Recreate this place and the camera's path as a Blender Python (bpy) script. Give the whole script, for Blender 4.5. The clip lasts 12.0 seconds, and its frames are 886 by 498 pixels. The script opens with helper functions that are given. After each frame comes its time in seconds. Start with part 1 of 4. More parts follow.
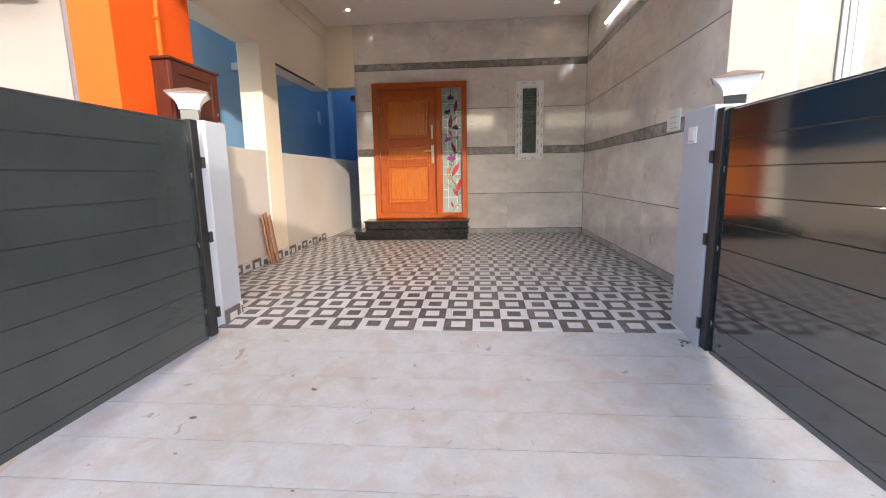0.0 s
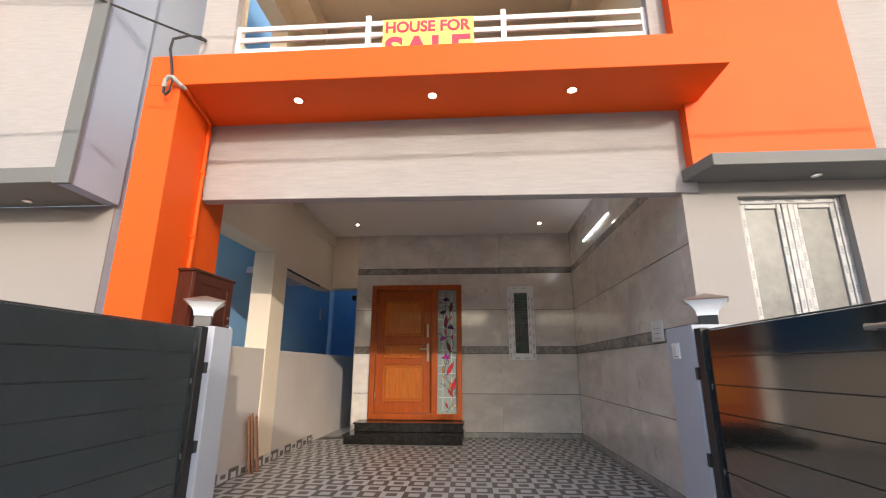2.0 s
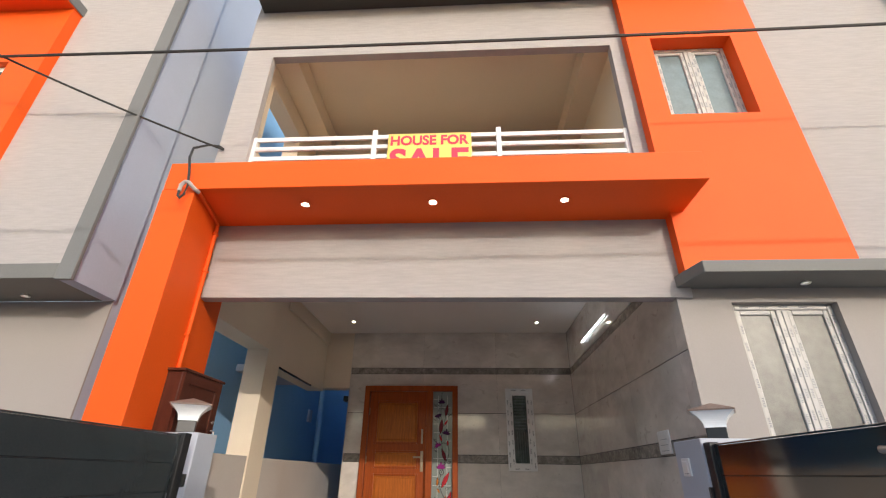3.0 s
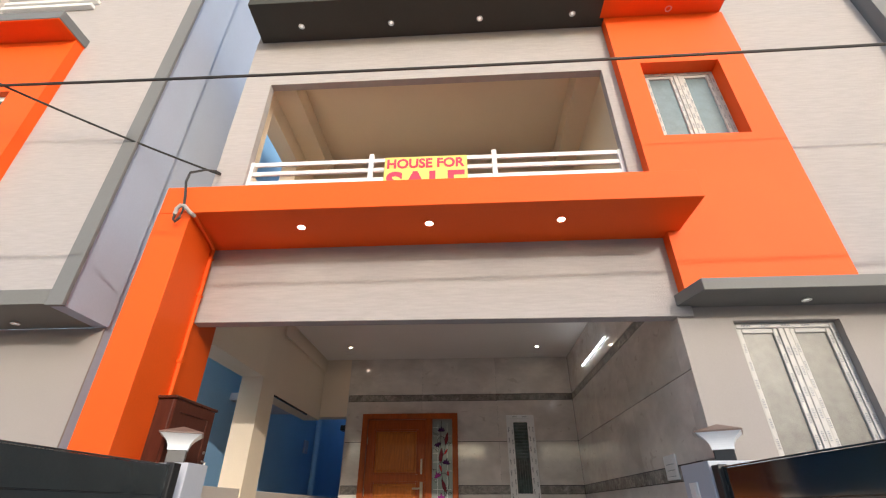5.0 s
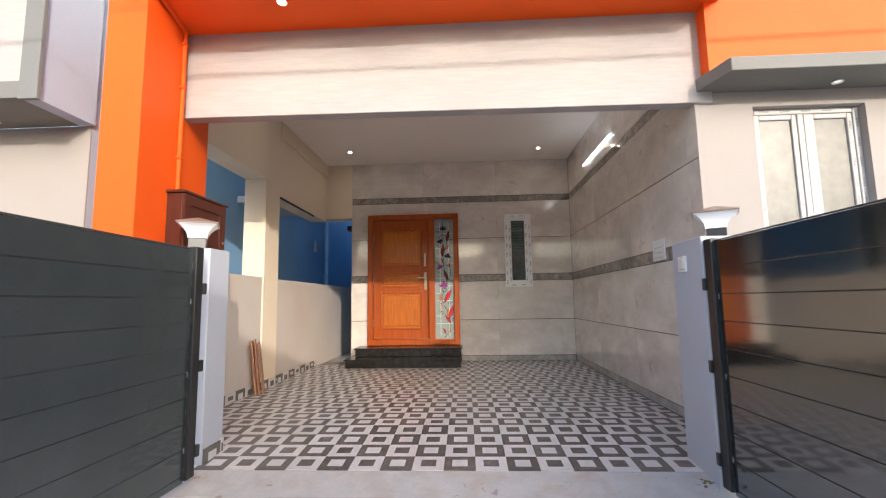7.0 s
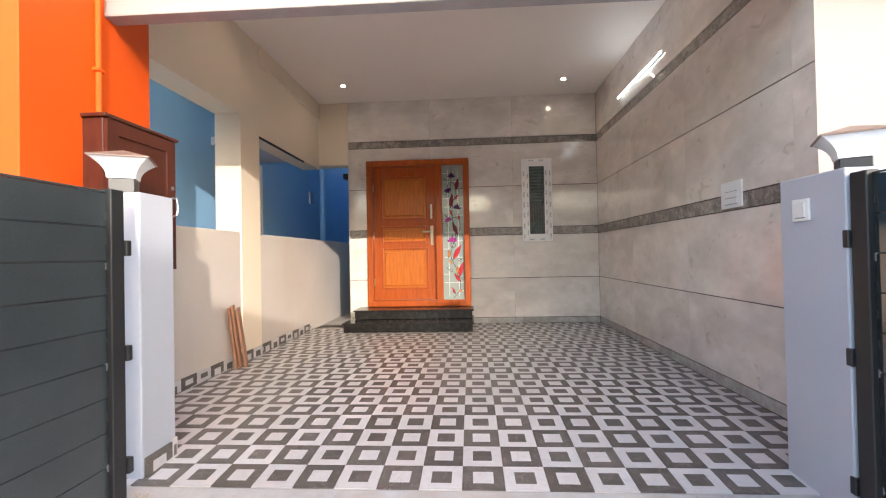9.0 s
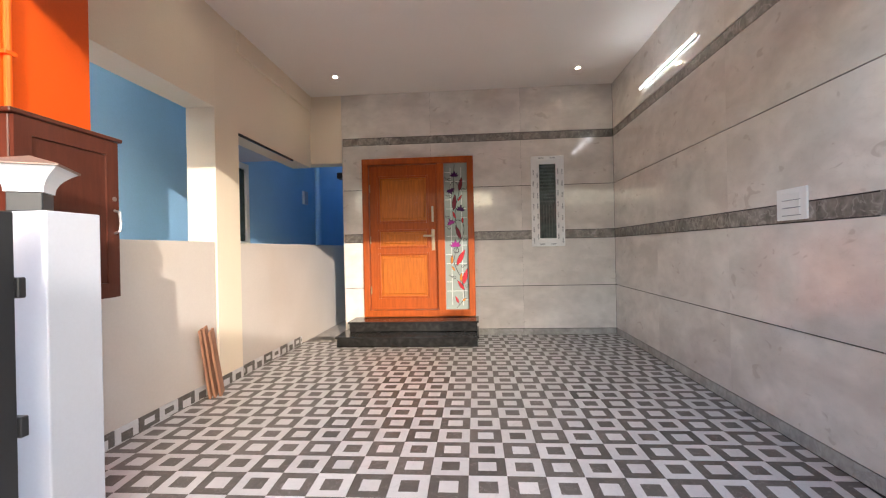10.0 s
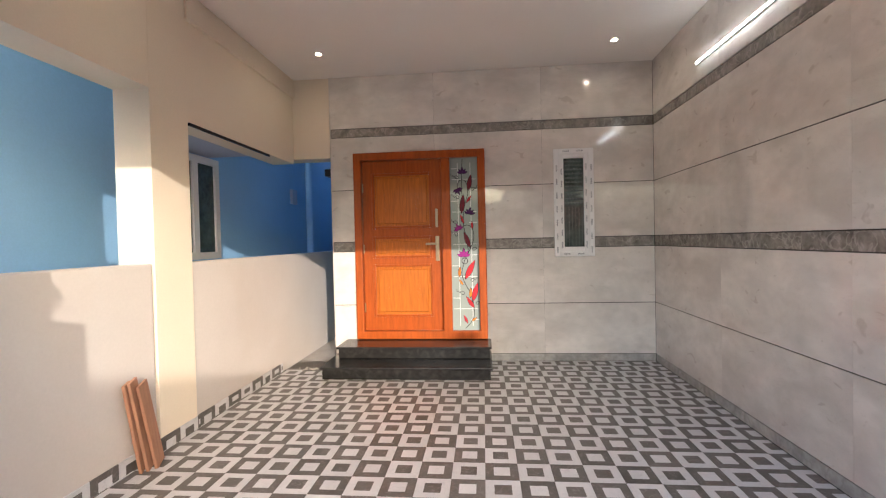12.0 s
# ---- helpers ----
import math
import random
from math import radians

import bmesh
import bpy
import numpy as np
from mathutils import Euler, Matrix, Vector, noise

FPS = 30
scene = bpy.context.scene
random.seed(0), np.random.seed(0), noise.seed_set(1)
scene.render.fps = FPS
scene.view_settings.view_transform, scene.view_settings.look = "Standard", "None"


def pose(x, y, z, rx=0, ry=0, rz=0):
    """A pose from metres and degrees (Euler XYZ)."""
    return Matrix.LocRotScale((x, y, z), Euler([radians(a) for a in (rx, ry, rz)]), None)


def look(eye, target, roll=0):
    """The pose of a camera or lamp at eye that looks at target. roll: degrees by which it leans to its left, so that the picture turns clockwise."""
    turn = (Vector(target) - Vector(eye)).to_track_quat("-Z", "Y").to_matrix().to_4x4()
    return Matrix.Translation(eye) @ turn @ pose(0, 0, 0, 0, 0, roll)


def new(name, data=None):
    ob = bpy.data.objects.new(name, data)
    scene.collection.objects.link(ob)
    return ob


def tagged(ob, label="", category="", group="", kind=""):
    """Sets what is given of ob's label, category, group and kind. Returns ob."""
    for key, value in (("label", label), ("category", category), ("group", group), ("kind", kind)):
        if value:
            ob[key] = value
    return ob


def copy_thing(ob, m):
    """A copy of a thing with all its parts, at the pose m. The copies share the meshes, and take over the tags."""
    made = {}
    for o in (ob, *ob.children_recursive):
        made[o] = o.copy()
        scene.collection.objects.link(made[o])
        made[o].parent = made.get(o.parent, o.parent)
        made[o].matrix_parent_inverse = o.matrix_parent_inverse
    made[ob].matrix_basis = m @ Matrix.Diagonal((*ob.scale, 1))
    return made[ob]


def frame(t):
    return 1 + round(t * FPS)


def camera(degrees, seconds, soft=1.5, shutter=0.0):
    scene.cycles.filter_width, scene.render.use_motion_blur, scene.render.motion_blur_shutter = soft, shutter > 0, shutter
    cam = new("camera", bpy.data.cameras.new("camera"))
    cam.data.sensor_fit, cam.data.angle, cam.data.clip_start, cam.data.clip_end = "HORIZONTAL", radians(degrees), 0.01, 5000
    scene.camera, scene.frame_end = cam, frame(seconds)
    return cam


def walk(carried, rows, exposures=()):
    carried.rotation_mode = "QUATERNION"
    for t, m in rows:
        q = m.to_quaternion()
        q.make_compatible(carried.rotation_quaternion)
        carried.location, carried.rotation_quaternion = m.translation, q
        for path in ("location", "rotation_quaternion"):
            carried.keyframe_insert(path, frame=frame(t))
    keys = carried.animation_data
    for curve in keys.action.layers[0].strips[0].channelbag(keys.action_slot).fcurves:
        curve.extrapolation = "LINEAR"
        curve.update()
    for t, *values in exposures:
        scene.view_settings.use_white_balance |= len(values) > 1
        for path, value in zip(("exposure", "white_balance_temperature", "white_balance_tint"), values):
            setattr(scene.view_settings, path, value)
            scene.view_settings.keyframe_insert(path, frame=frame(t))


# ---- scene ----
cam = camera(89.5, 12.0, 1.2)
PATH = [
    (0, (0.371, -3.309, 0.96), (0.206, -1.343, 0.632), -1.0),
    (0.5, (0.353, -3.349, 1.018), (0.2, -1.361, 0.862), -0.8),
    (1, (0.347, -3.385, 1.058), (0.209, -1.39, 1.084), -0.5),
    (1.5, (0.362, -3.414, 1.071), (0.228, -1.436, 1.335), -0.2),
    (2, (0.362, -3.442, 1.071), (0.232, -1.512, 1.579), 0.1),
    (2.5, (0.362, -3.454, 1.09), (0.239, -1.593, 1.812), 0.5),
    (3, (0.346, -3.492, 1.111), (0.24, -1.71, 2.012), 0.8),
    (3.2, (0.366, -3.491, 1.106), (0.255, -1.744, 2.074), 1.0),
    (4.8, (0.38, -3.47, 1.088), (0.279, -1.769, 2.134), 0.4),
    (5, (0.352, -3.449, 1.085), (0.257, -1.723, 2.09), -0.0),
    (5.5, (0.35, -3.418, 1.058), (0.244, -1.616, 1.918), -0.4),
    (6, (0.343, -3.398, 1.04), (0.231, -1.523, 1.728), -0.7),
    (6.5, (0.324, -3.362, 1.006), (0.216, -1.42, 1.471), -0.9),
    (7, (0.284, -3.319, 0.963), (0.184, -1.334, 1.193), -0.9),
    (7.5, (0.24, -3.253, 0.961), (0.145, -1.257, 1.052), -0.8),
    (7.7, (0.198, -3.187, 0.946), (0.117, -1.19, 1.015), -1.1),
    (9.5, (0.185, -2.228, 1.075), (0.044, -0.233, 1.091), -1.2),
    (10, (0.182, -1.991, 1.161), (0.037, 0.004, 1.161), -1.2),
    (10.5, (0.175, -1.775, 1.187), (0.017, 0.219, 1.184), -0.8),
    (11, (0.118, -1.543, 1.249), (-0.033, 0.451, 1.245), -0.9),
    (11.5, (0.122, -1.305, 1.286), (-0.041, 0.688, 1.274), -1.0),
    (12, (0.141, -1.073, 1.374), (-0.04, 0.919, 1.337), -1.3),
]
walk(cam, [(t, look(eye, target, roll)) for t, eye, target, roll in PATH],
     exposures=[(0, 1.95), (1.5, 1.38), (2.5, 0.98), (3.2, 0.82), (4.8, 0.88), (5.5, 1.10), (7.5, 1.80), (9.5, 2.14), (12, 2.24)])

# ---- world and light ----
SUN_AZ, SUN_EL = 24.5, 14.0          # degrees: off the porch's axis towards +x, above the horizon
world = bpy.data.worlds.new("world")
scene.world = world
world.use_nodes = True
wn = world.node_tree.nodes
sky = wn.new("ShaderNodeTexSky")
sky.sky_type, sky.sun_disc = "NISHITA", False
sky.sun_elevation, sky.sun_rotation = radians(SUN_EL + 10), radians(180 - SUN_AZ)
sky.air_density, sky.dust_density = 1.2, 2.0
wn["Background"].inputs[1].default_value = 0.15
world.node_tree.links.new(sky.outputs[0], wn["Background"].inputs[0])
sun = new("sun", bpy.data.lights.new("sun", "SUN"))
sun.data.energy, sun.data.angle, sun.data.color = 0.94, radians(0.6), (1.0, 0.91, 0.82)
sun_dir = Vector((math.sin(radians(SUN_AZ)), -math.cos(radians(SUN_AZ)), math.tan(radians(SUN_EL)))).normalized()
sun.matrix_world = look(sun_dir * 30, (0, 0, 0))


# ---- materials ----
def mat(name, color, rough=0.6, metal=0.0, var=0.12, scale=3.0, grain=60.0, bump=0.15, bump_dist=0.002,
        stain=None, stain_amt=0.0, stretch=(1, 1, 1), coat=0.0, spec=0.5, rand=0.0, vein=None, emit=0.0, ior=1.5, fleck=None):
    m = bpy.data.materials.new(name)
    m.use_nodes = True
    nt = m.node_tree
    n, l = nt.nodes, nt.links
    b = n["Principled BSDF"]
    b.inputs["Roughness"].default_value = rough
    b.inputs["Metallic"].default_value = metal
    b.inputs["IOR"].default_value = ior
    b.inputs["Specular IOR Level"].default_value = spec
    b.inputs["Coat Weight"].default_value = coat
    b.inputs["Coat Roughness"].default_value = 0.06
    tc, mp = n.new("ShaderNodeTexCoord"), n.new("ShaderNodeMapping")
    mp.inputs["Scale"].default_value = stretch
    l.new(tc.outputs["Object"], mp.inputs["Vector"])
    at = mp.outputs["Vector"]
    info = n.new("ShaderNodeObjectInfo")
    if rand > 0:
        off = n.new("ShaderNodeVectorMath")
        off.operation = "ADD"
        mul = n.new("ShaderNodeMath")
        mul.operation = "MULTIPLY"
        mul.inputs[1].default_value = 37.0
        l.new(info.outputs["Random"], mul.inputs[0])
        l.new(at, off.inputs[0])
        l.new(mul.outputs[0], off.inputs[1])
        at = off.outputs[0]
    big, fine = n.new("ShaderNodeTexNoise"), n.new("ShaderNodeTexNoise")
    big.inputs["Scale"].default_value, big.inputs["Detail"].default_value = scale, 5
    fine.inputs["Scale"].default_value, fine.inputs["Detail"].default_value = grain, 4
    for t in (big, fine):
        l.new(at, t.inputs["Vector"])
    mix = n.new("ShaderNodeMix")
    mix.data_type = "FLOAT"
    mix.inputs[0].default_value = 0.35
    l.new(big.outputs[0], mix.inputs[2])
    l.new(fine.outputs[0], mix.inputs[3])
    ramp = n.new("ShaderNodeValToRGB")
    lo, hi = [c * (1 - var) for c in color], [min(1, c * (1 + var)) for c in color]
    ramp.color_ramp.elements[0].position, ramp.color_ramp.elements[1].position = 0.3, 0.7
    ramp.color_ramp.elements[0].color, ramp.color_ramp.elements[1].color = (*lo, 1), (*hi, 1)
    l.new(mix.outputs[0], ramp.inputs[0])
    out = ramp.outputs[0]

    def blend(mask, col):
        nonlocal out
        mx = n.new("ShaderNodeMix")
        mx.data_type = "RGBA"
        l.new(mask, mx.inputs[0])
        l.new(out, mx.inputs[6])
        mx.inputs[7].default_value = (*col, 1)
        out = mx.outputs[2]

    if stain:
        sn, sr = n.new("ShaderNodeTexNoise"), n.new("ShaderNodeMapRange")
        sn.inputs["Scale"].default_value, sn.inputs["Detail"].default_value = scale * 0.7, 7
        sn.inputs["Distortion"].default_value = 0.6
        l.new(at, sn.inputs["Vector"])
        sr.inputs[1].default_value, sr.inputs[2].default_value, sr.inputs[4].default_value = 0.46, 0.66, stain_amt
        l.new(sn.outputs[0], sr.inputs[0])
        blend(sr.outputs[0], stain)
    if vein:
        vn, vr = n.new("ShaderNodeTexNoise"), n.new("ShaderNodeMapRange")
        vn.inputs["Scale"].default_value, vn.inputs["Detail"].default_value = vein[1], 6
        vn.inputs["Distortion"].default_value = 1.6
        l.new(at, vn.inputs["Vector"])
        ab = n.new("ShaderNodeMath")
        ab.operation = "SUBTRACT"
        ab.inputs[1].default_value = 0.5
        l.new(vn.outputs[0], ab.inputs[0])
        aa = n.new("ShaderNodeMath")
        aa.operation = "ABSOLUTE"
        l.new(ab.outputs[0], aa.inputs[0])
        vr.inputs[1].default_value, vr.inputs[2].default_value = 0.0, vein[2]
        vr.inputs[3].default_value, vr.inputs[4].default_value = vein[3], 0.0
        l.new(aa.outputs[0], vr.inputs[0])
        blend(vr.outputs[0], vein[0])
    if fleck:
        fn, fr = n.new("ShaderNodeTexNoise"), n.new("ShaderNodeMapRange")
        fn.inputs["Scale"].default_value, fn.inputs["Detail"].default_value = fleck[1], 2
        fn.inputs["Distortion"].default_value = 0.9
        l.new(at, fn.inputs["Vector"])
        fr.inputs[1].default_value, fr.inputs[2].default_value, fr.inputs[4].default_value = fleck[2], fleck[2] + 0.05, fleck[3]
        l.new(fn.outputs[0], fr.inputs[0])
        blend(fr.outputs[0], fleck[0])
    if rand > 0:
        hs, rr = n.new("ShaderNodeHueSaturation"), n.new("ShaderNodeMapRange")
        rr.inputs[3].default_value, rr.inputs[4].default_value = 1 - rand, 1 + rand
        l.new(info.outputs["Random"], rr.inputs[0])
        l.new(rr.outputs[0], hs.inputs["Value"])
        l.new(out, hs.inputs["Color"])
        out = hs.outputs[0]
    l.new(out, b.inputs["Base Color"])
    if bump > 0:
        bp = n.new("ShaderNodeBump")
        bp.inputs["Strength"].default_value, bp.inputs["Distance"].default_value = bump, bump_dist
        l.new(fine.outputs[0], bp.inputs["Height"])
        l.new(bp.outputs[0], b.inputs["Normal"])
    if emit > 0:
        b.inputs["Emission Color"].default_value = (*color, 1)
        b.inputs["Emission Strength"].default_value = emit
    return m



BEIGE = mat("combed_beige_plaster", (0.43, 0.405, 0.405), 0.85, var=0.09, scale=2.0, grain=22, bump=0.7, bump_dist=0.007, stretch=(3.2, 3.2, 30))
PLAIN_BEIGE = mat("beige_wall_paint", (0.34, 0.313, 0.30), 0.8, var=0.05, scale=0.9, grain=90, bump=0.2)
CREAM = mat("cream_wall_paint", (0.80, 0.69, 0.55), 0.75, var=0.05, scale=0.8, grain=80, bump=0.15)
LOWCREAM = mat("cream_parapet_paint", (0.58, 0.525, 0.485), 0.8, var=0.06, scale=1.3, grain=70, bump=0.2, stain=(0.52, 0.42, 0.34), stain_amt=0.25)
CEILING = mat("white_ceiling_paint", (0.87, 0.82, 0.77), 0.8, var=0.04, scale=0.7, grain=90, bump=0.08)
ORANGE = mat("orange_wall_paint", (0.84, 0.102, 0.006), 0.6, spec=0.32, var=0.07, scale=1.1, grain=80, bump=0.15)
EAVESGREY = mat("dark_olive_grey_paint", (0.062, 0.062, 0.055), 0.7, spec=0.2, var=0.10, scale=1.5, grain=70, bump=0.2)
GREY = mat("dark_grey_paint", (0.16, 0.16, 0.155), 0.65, var=0.10, scale=1.5, grain=70, bump=0.2)
TRIMGREY = mat("mid_grey_paint", (0.16, 0.163, 0.166), 0.65, var=0.08, scale=1.5, grain=70, bump=0.2)
LAVENDER = mat("pale_lavender_paint", (0.42, 0.475, 0.60), 0.8, var=0.06, scale=1.0, grain=70, bump=0.2)
BLUE = mat("blue_wall_paint", (0.30, 0.56, 0.85), 0.75, var=0.08, scale=0.9, grain=70, bump=0.2)
# white pillar paint; the pillars' bluish shade is put into this base colour
SHADEDWHITE = mat("shade_tinted_white_paint", (0.45, 0.475, 0.535), 0.6, var=0.05, scale=2.0, grain=80, bump=0.15, stain=(0.5, 0.48, 0.46), stain_amt=0.15)
RAILWHITE = mat("white_rail_enamel", (0.78, 0.78, 0.80), 0.4, var=0.04, scale=4, bump=0.0)
WALLTILE = mat("greige_marble_tile", (0.72, 0.67, 0.615), 0.13, var=0.14, scale=2.6, grain=9, bump=0.0, rand=0.03,
               vein=((0.40, 0.34, 0.28), 5.5, 0.010, 0.16), stain=(0.50, 0.45, 0.40), stain_amt=0.45, stretch=(1.0, 1.0, 1.7), coat=0.8,
               fleck=((0.38, 0.31, 0.25), 6.5, 0.67, 0.36))
BANDTILE = mat("dark_marble_band", (0.24, 0.22, 0.195), 0.2, var=0.5, scale=11, grain=30, bump=0.0, rand=0.12,
               vein=((0.5, 0.46, 0.42), 6.0, 0.03, 0.5), coat=0.2)
SKIRTTILE = mat("grey_marble_skirting", (0.40, 0.385, 0.36), 0.25, var=0.34, scale=7, grain=24, bump=0.0, rand=0.08,
                vein=((0.30, 0.28, 0.26), 4.0, 0.03, 0.5), coat=0.1)
GROUT = mat("dark_joint", (0.025, 0.023, 0.02), 0.8, var=0.1, bump=0.2)
FLOORLIGHT = mat("light_floor_tile", (0.60, 0.585, 0.585), 0.42, spec=0.35, var=0.06, scale=6, grain=40, bump=0.05, rand=0.05,
                 vein=((0.42, 0.41, 0.42), 7.0, 0.02, 0.3))
FLOORDARK = mat("dark_floor_tile", (0.12, 0.105, 0.095), 0.42, spec=0.35, var=0.22, scale=9, grain=50, bump=0.05, rand=0.15,
                vein=((0.32, 0.29, 0.27), 8.0, 0.015, 0.4))
FLOORGROUT = mat("grey_floor_grout", (0.42, 0.40, 0.38), 0.85, var=0.1, bump=0.2)
RAMP = mat("pale_cement_ramp", (0.43, 0.42, 0.42), 0.8, var=0.10, scale=8.5, rand=0.012, grain=55, bump=0.3,
           stain=(0.37, 0.28, 0.22), stain_amt=0.46, vein=((0.27, 0.19, 0.14), 4.2, 0.012, 0.10),
           fleck=((0.24, 0.16, 0.12), 13.0, 0.70, 0.6))
CONCRETE = mat("raw_concrete", (0.36, 0.33, 0.30), 0.9, var=0.15, scale=3, grain=40, bump=0.4, bump_dist=0.005)
EARTH = mat("brown_road_earth", (0.50, 0.42, 0.33), 0.95, var=0.22, scale=0.8, grain=25, bump=0.6, bump_dist=0.01)
TEAK = mat("varnished_teak", (0.36, 0.070, 0.007), 0.42, spec=0.3, var=0.26, scale=5, grain=26, bump=0.12, stretch=(7, 7, 0.7), coat=0.06)
TEAKLIGHT = mat("light_varnished_teak", (0.46, 0.125, 0.013), 0.42, spec=0.3, var=0.30, scale=6, grain=30, bump=0.12, stretch=(8, 8, 0.6), coat=0.06)
GRANITE = mat("black_granite", (0.016, 0.015, 0.014), 0.22, spec=0.35, var=0.3, scale=20, grain=160, bump=0.0, coat=0.0,
              stain=(0.06, 0.055, 0.05), stain_amt=0.3)
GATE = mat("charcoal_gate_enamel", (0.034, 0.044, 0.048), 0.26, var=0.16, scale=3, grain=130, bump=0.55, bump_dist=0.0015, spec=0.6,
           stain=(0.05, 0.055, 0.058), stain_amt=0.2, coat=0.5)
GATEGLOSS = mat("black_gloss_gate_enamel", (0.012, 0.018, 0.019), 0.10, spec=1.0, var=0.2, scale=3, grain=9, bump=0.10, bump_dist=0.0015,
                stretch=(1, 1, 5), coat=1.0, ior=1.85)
BLACK = mat("black_metal", (0.02, 0.021, 0.023), 0.35, var=0.15, scale=6, bump=0.1)
DARKWOOD = mat("dark_brown_cabinet_wood", (0.075, 0.022, 0.014), 0.3, var=0.22, scale=6, grain=40, bump=0.1, stretch=(6, 6, 0.8), spec=0.3, coat=0.08)
PLANKWOOD = mat("reddish_plank", (0.40, 0.20, 0.12), 0.6, var=0.2, scale=6, grain=50, bump=0.2, stretch=(7, 7, 0.7))
UPVC = mat("white_upvc", (0.84, 0.84, 0.83), 0.35, var=0.02, scale=4, bump=0.0)
# the same filmed white uPVC, colour darkened for windows standing in the sun
SUNUPVC = mat("sun_darkened_filmed_upvc", (0.45, 0.44, 0.43), 0.4, var=0.02, scale=4, bump=0.0)
FILMPRINT = mat("grey_film_print", (0.22, 0.23, 0.25), 0.6, var=0.1, bump=0.0)
PLASTIC = mat("white_switch_plastic", (0.78, 0.77, 0.75), 0.3, var=0.02, bump=0.0)
BRASS = mat("brushed_brass", (0.42, 0.34, 0.23), 0.3, metal=1.0, var=0.08, scale=20, grain=90, bump=0.05)
STEEL = mat("steel", (0.55, 0.55, 0.56), 0.28, metal=1.0, var=0.06, scale=20, bump=0.0)
LAMPWHITE = mat("milky_lamp_acrylic", (0.80, 0.84, 0.88), 0.25, var=0.02, bump=0.0)
LAMPCAP = mat("bronze_lamp_cap", (0.23, 0.16, 0.13), 0.4, var=0.1, scale=9, bump=0.1)
LED = mat("warm_led", (1.0, 0.86, 0.66), 0.5, var=0.0, bump=0.0, emit=80.0)
TUBE = mat("cool_tube_light", (0.86, 0.94, 1.0), 0.5, var=0.0, bump=0.0, emit=6.5)
LEDDIM = mat("dim_led", (0.9, 0.86, 0.78), 0.5, var=0.0, bump=0.0, emit=0.35)
LEDRING = mat("white_lamp_ring", (0.8, 0.8, 0.78), 0.4, var=0.0, bump=0.0)
SIGNYELLOW = mat("yellow_sign_sheet", (0.83, 0.62, 0.16), 0.55, var=0.04, scale=5, bump=0.0)
SIGNRED = mat("red_sign_ink", (0.72, 0.035, 0.09), 0.55, var=0.03, bump=0.0)
CABLE = mat("black_cable", (0.025, 0.025, 0.025), 0.6, var=0.1, bump=0.0)
CONDUIT = mat("grey_conduit", (0.40, 0.38, 0.36), 0.5, var=0.1, bump=0.0)
FROST = mat("pebbled_window_glass", (0.12, 0.118, 0.108), 0.3, var=0.35, scale=14, grain=120, bump=0.5, bump_dist=0.003)
BLUEGLASS = mat("blue_grey_window_glass", (0.15, 0.21, 0.235), 0.12, var=0.12, scale=14, grain=60, bump=0.15)
DARKGLASS = mat("dark_patterned_glass", (0.055, 0.078, 0.068), 0.06, var=0.6, scale=7, grain=24, bump=0.35, bump_dist=0.002)
PEBBLE = mat("clear_relief_glass", (0.10, 0.13, 0.12), 0.05, var=0.3, scale=14, bump=0.0, spec=1.0, coat=1.0)
ETCHED = mat("etched_pale_glass", (0.30, 0.345, 0.315), 0.25, var=0.06, scale=6, grain=30, bump=0.05, coat=0.4)
ETCHLINE = mat("white_etched_line", (0.66, 0.68, 0.66), 0.5, var=0.02, bump=0.0)
VINE = mat("black_painted_vine", (0.02, 0.015, 0.02), 0.3, var=0.1, bump=0.0)
PETALRED = mat("red_painted_petal", (0.55, 0.03, 0.04), 0.45, var=0.25, scale=20, bump=0.0, spec=0.15)
PETALDARK = mat("dark_red_painted_petal", (0.17, 0.018, 0.030), 0.45, var=0.25, scale=20, bump=0.0, spec=0.15)
PETALPURPLE = mat("purple_painted_petal", (0.055, 0.012, 0.075), 0.45, var=0.3, scale=20, bump=0.0, spec=0.15)
PETALPINK = mat("magenta_painted_petal", (0.32, 0.025, 0.22), 0.45, var=0.25, scale=20, bump=0.0, spec=0.15)
PETALGOLD = mat("orange_painted_petal", (0.65, 0.22, 0.03), 0.45, var=0.2, scale=20, bump=0.0, spec=0.15)
LEAFBROWN = mat("dry_leaf", (0.16, 0.13, 0.06), 0.8, var=0.3, scale=20, bump=0.1)
MORTAR = mat("cement_crumb", (0.45, 0.40, 0.35), 0.95, var=0.2, scale=20, bump=0.4)


# ---- mesh helpers ----
def add_box(bm, lo, hi, bevel=0.0, seg=1, m=None):
    """A box from corner lo to corner hi."""
    c = [(a + b) / 2 for a, b in zip(lo, hi)]
    s = [max(abs(b - a), 1e-4) for a, b in zip(lo, hi)]
    r = bmesh.ops.create_cube(bm, size=1, matrix=Matrix.Translation(c) @ Matrix.Diagonal((*s, 1)))
    if bevel > 0:
        edges = list({e for v in r["verts"] for e in v.link_edges})
        g = bmesh.ops.bevel(bm, geom=edges, offset=min(bevel, min(s) * 0.45), segments=seg, affect="EDGES", profile=0.5)
        verts = list({v for f in g["faces"] for v in f.verts})
    else:
        verts = r["verts"]
    if m is not None:
        bmesh.ops.transform(bm, matrix=m, verts=verts)
    return verts


def box(lo, hi, bevel=0.0, seg=1, m=None):
    bm = bmesh.new()
    add_box(bm, lo, hi, bevel, seg, m)
    return bm


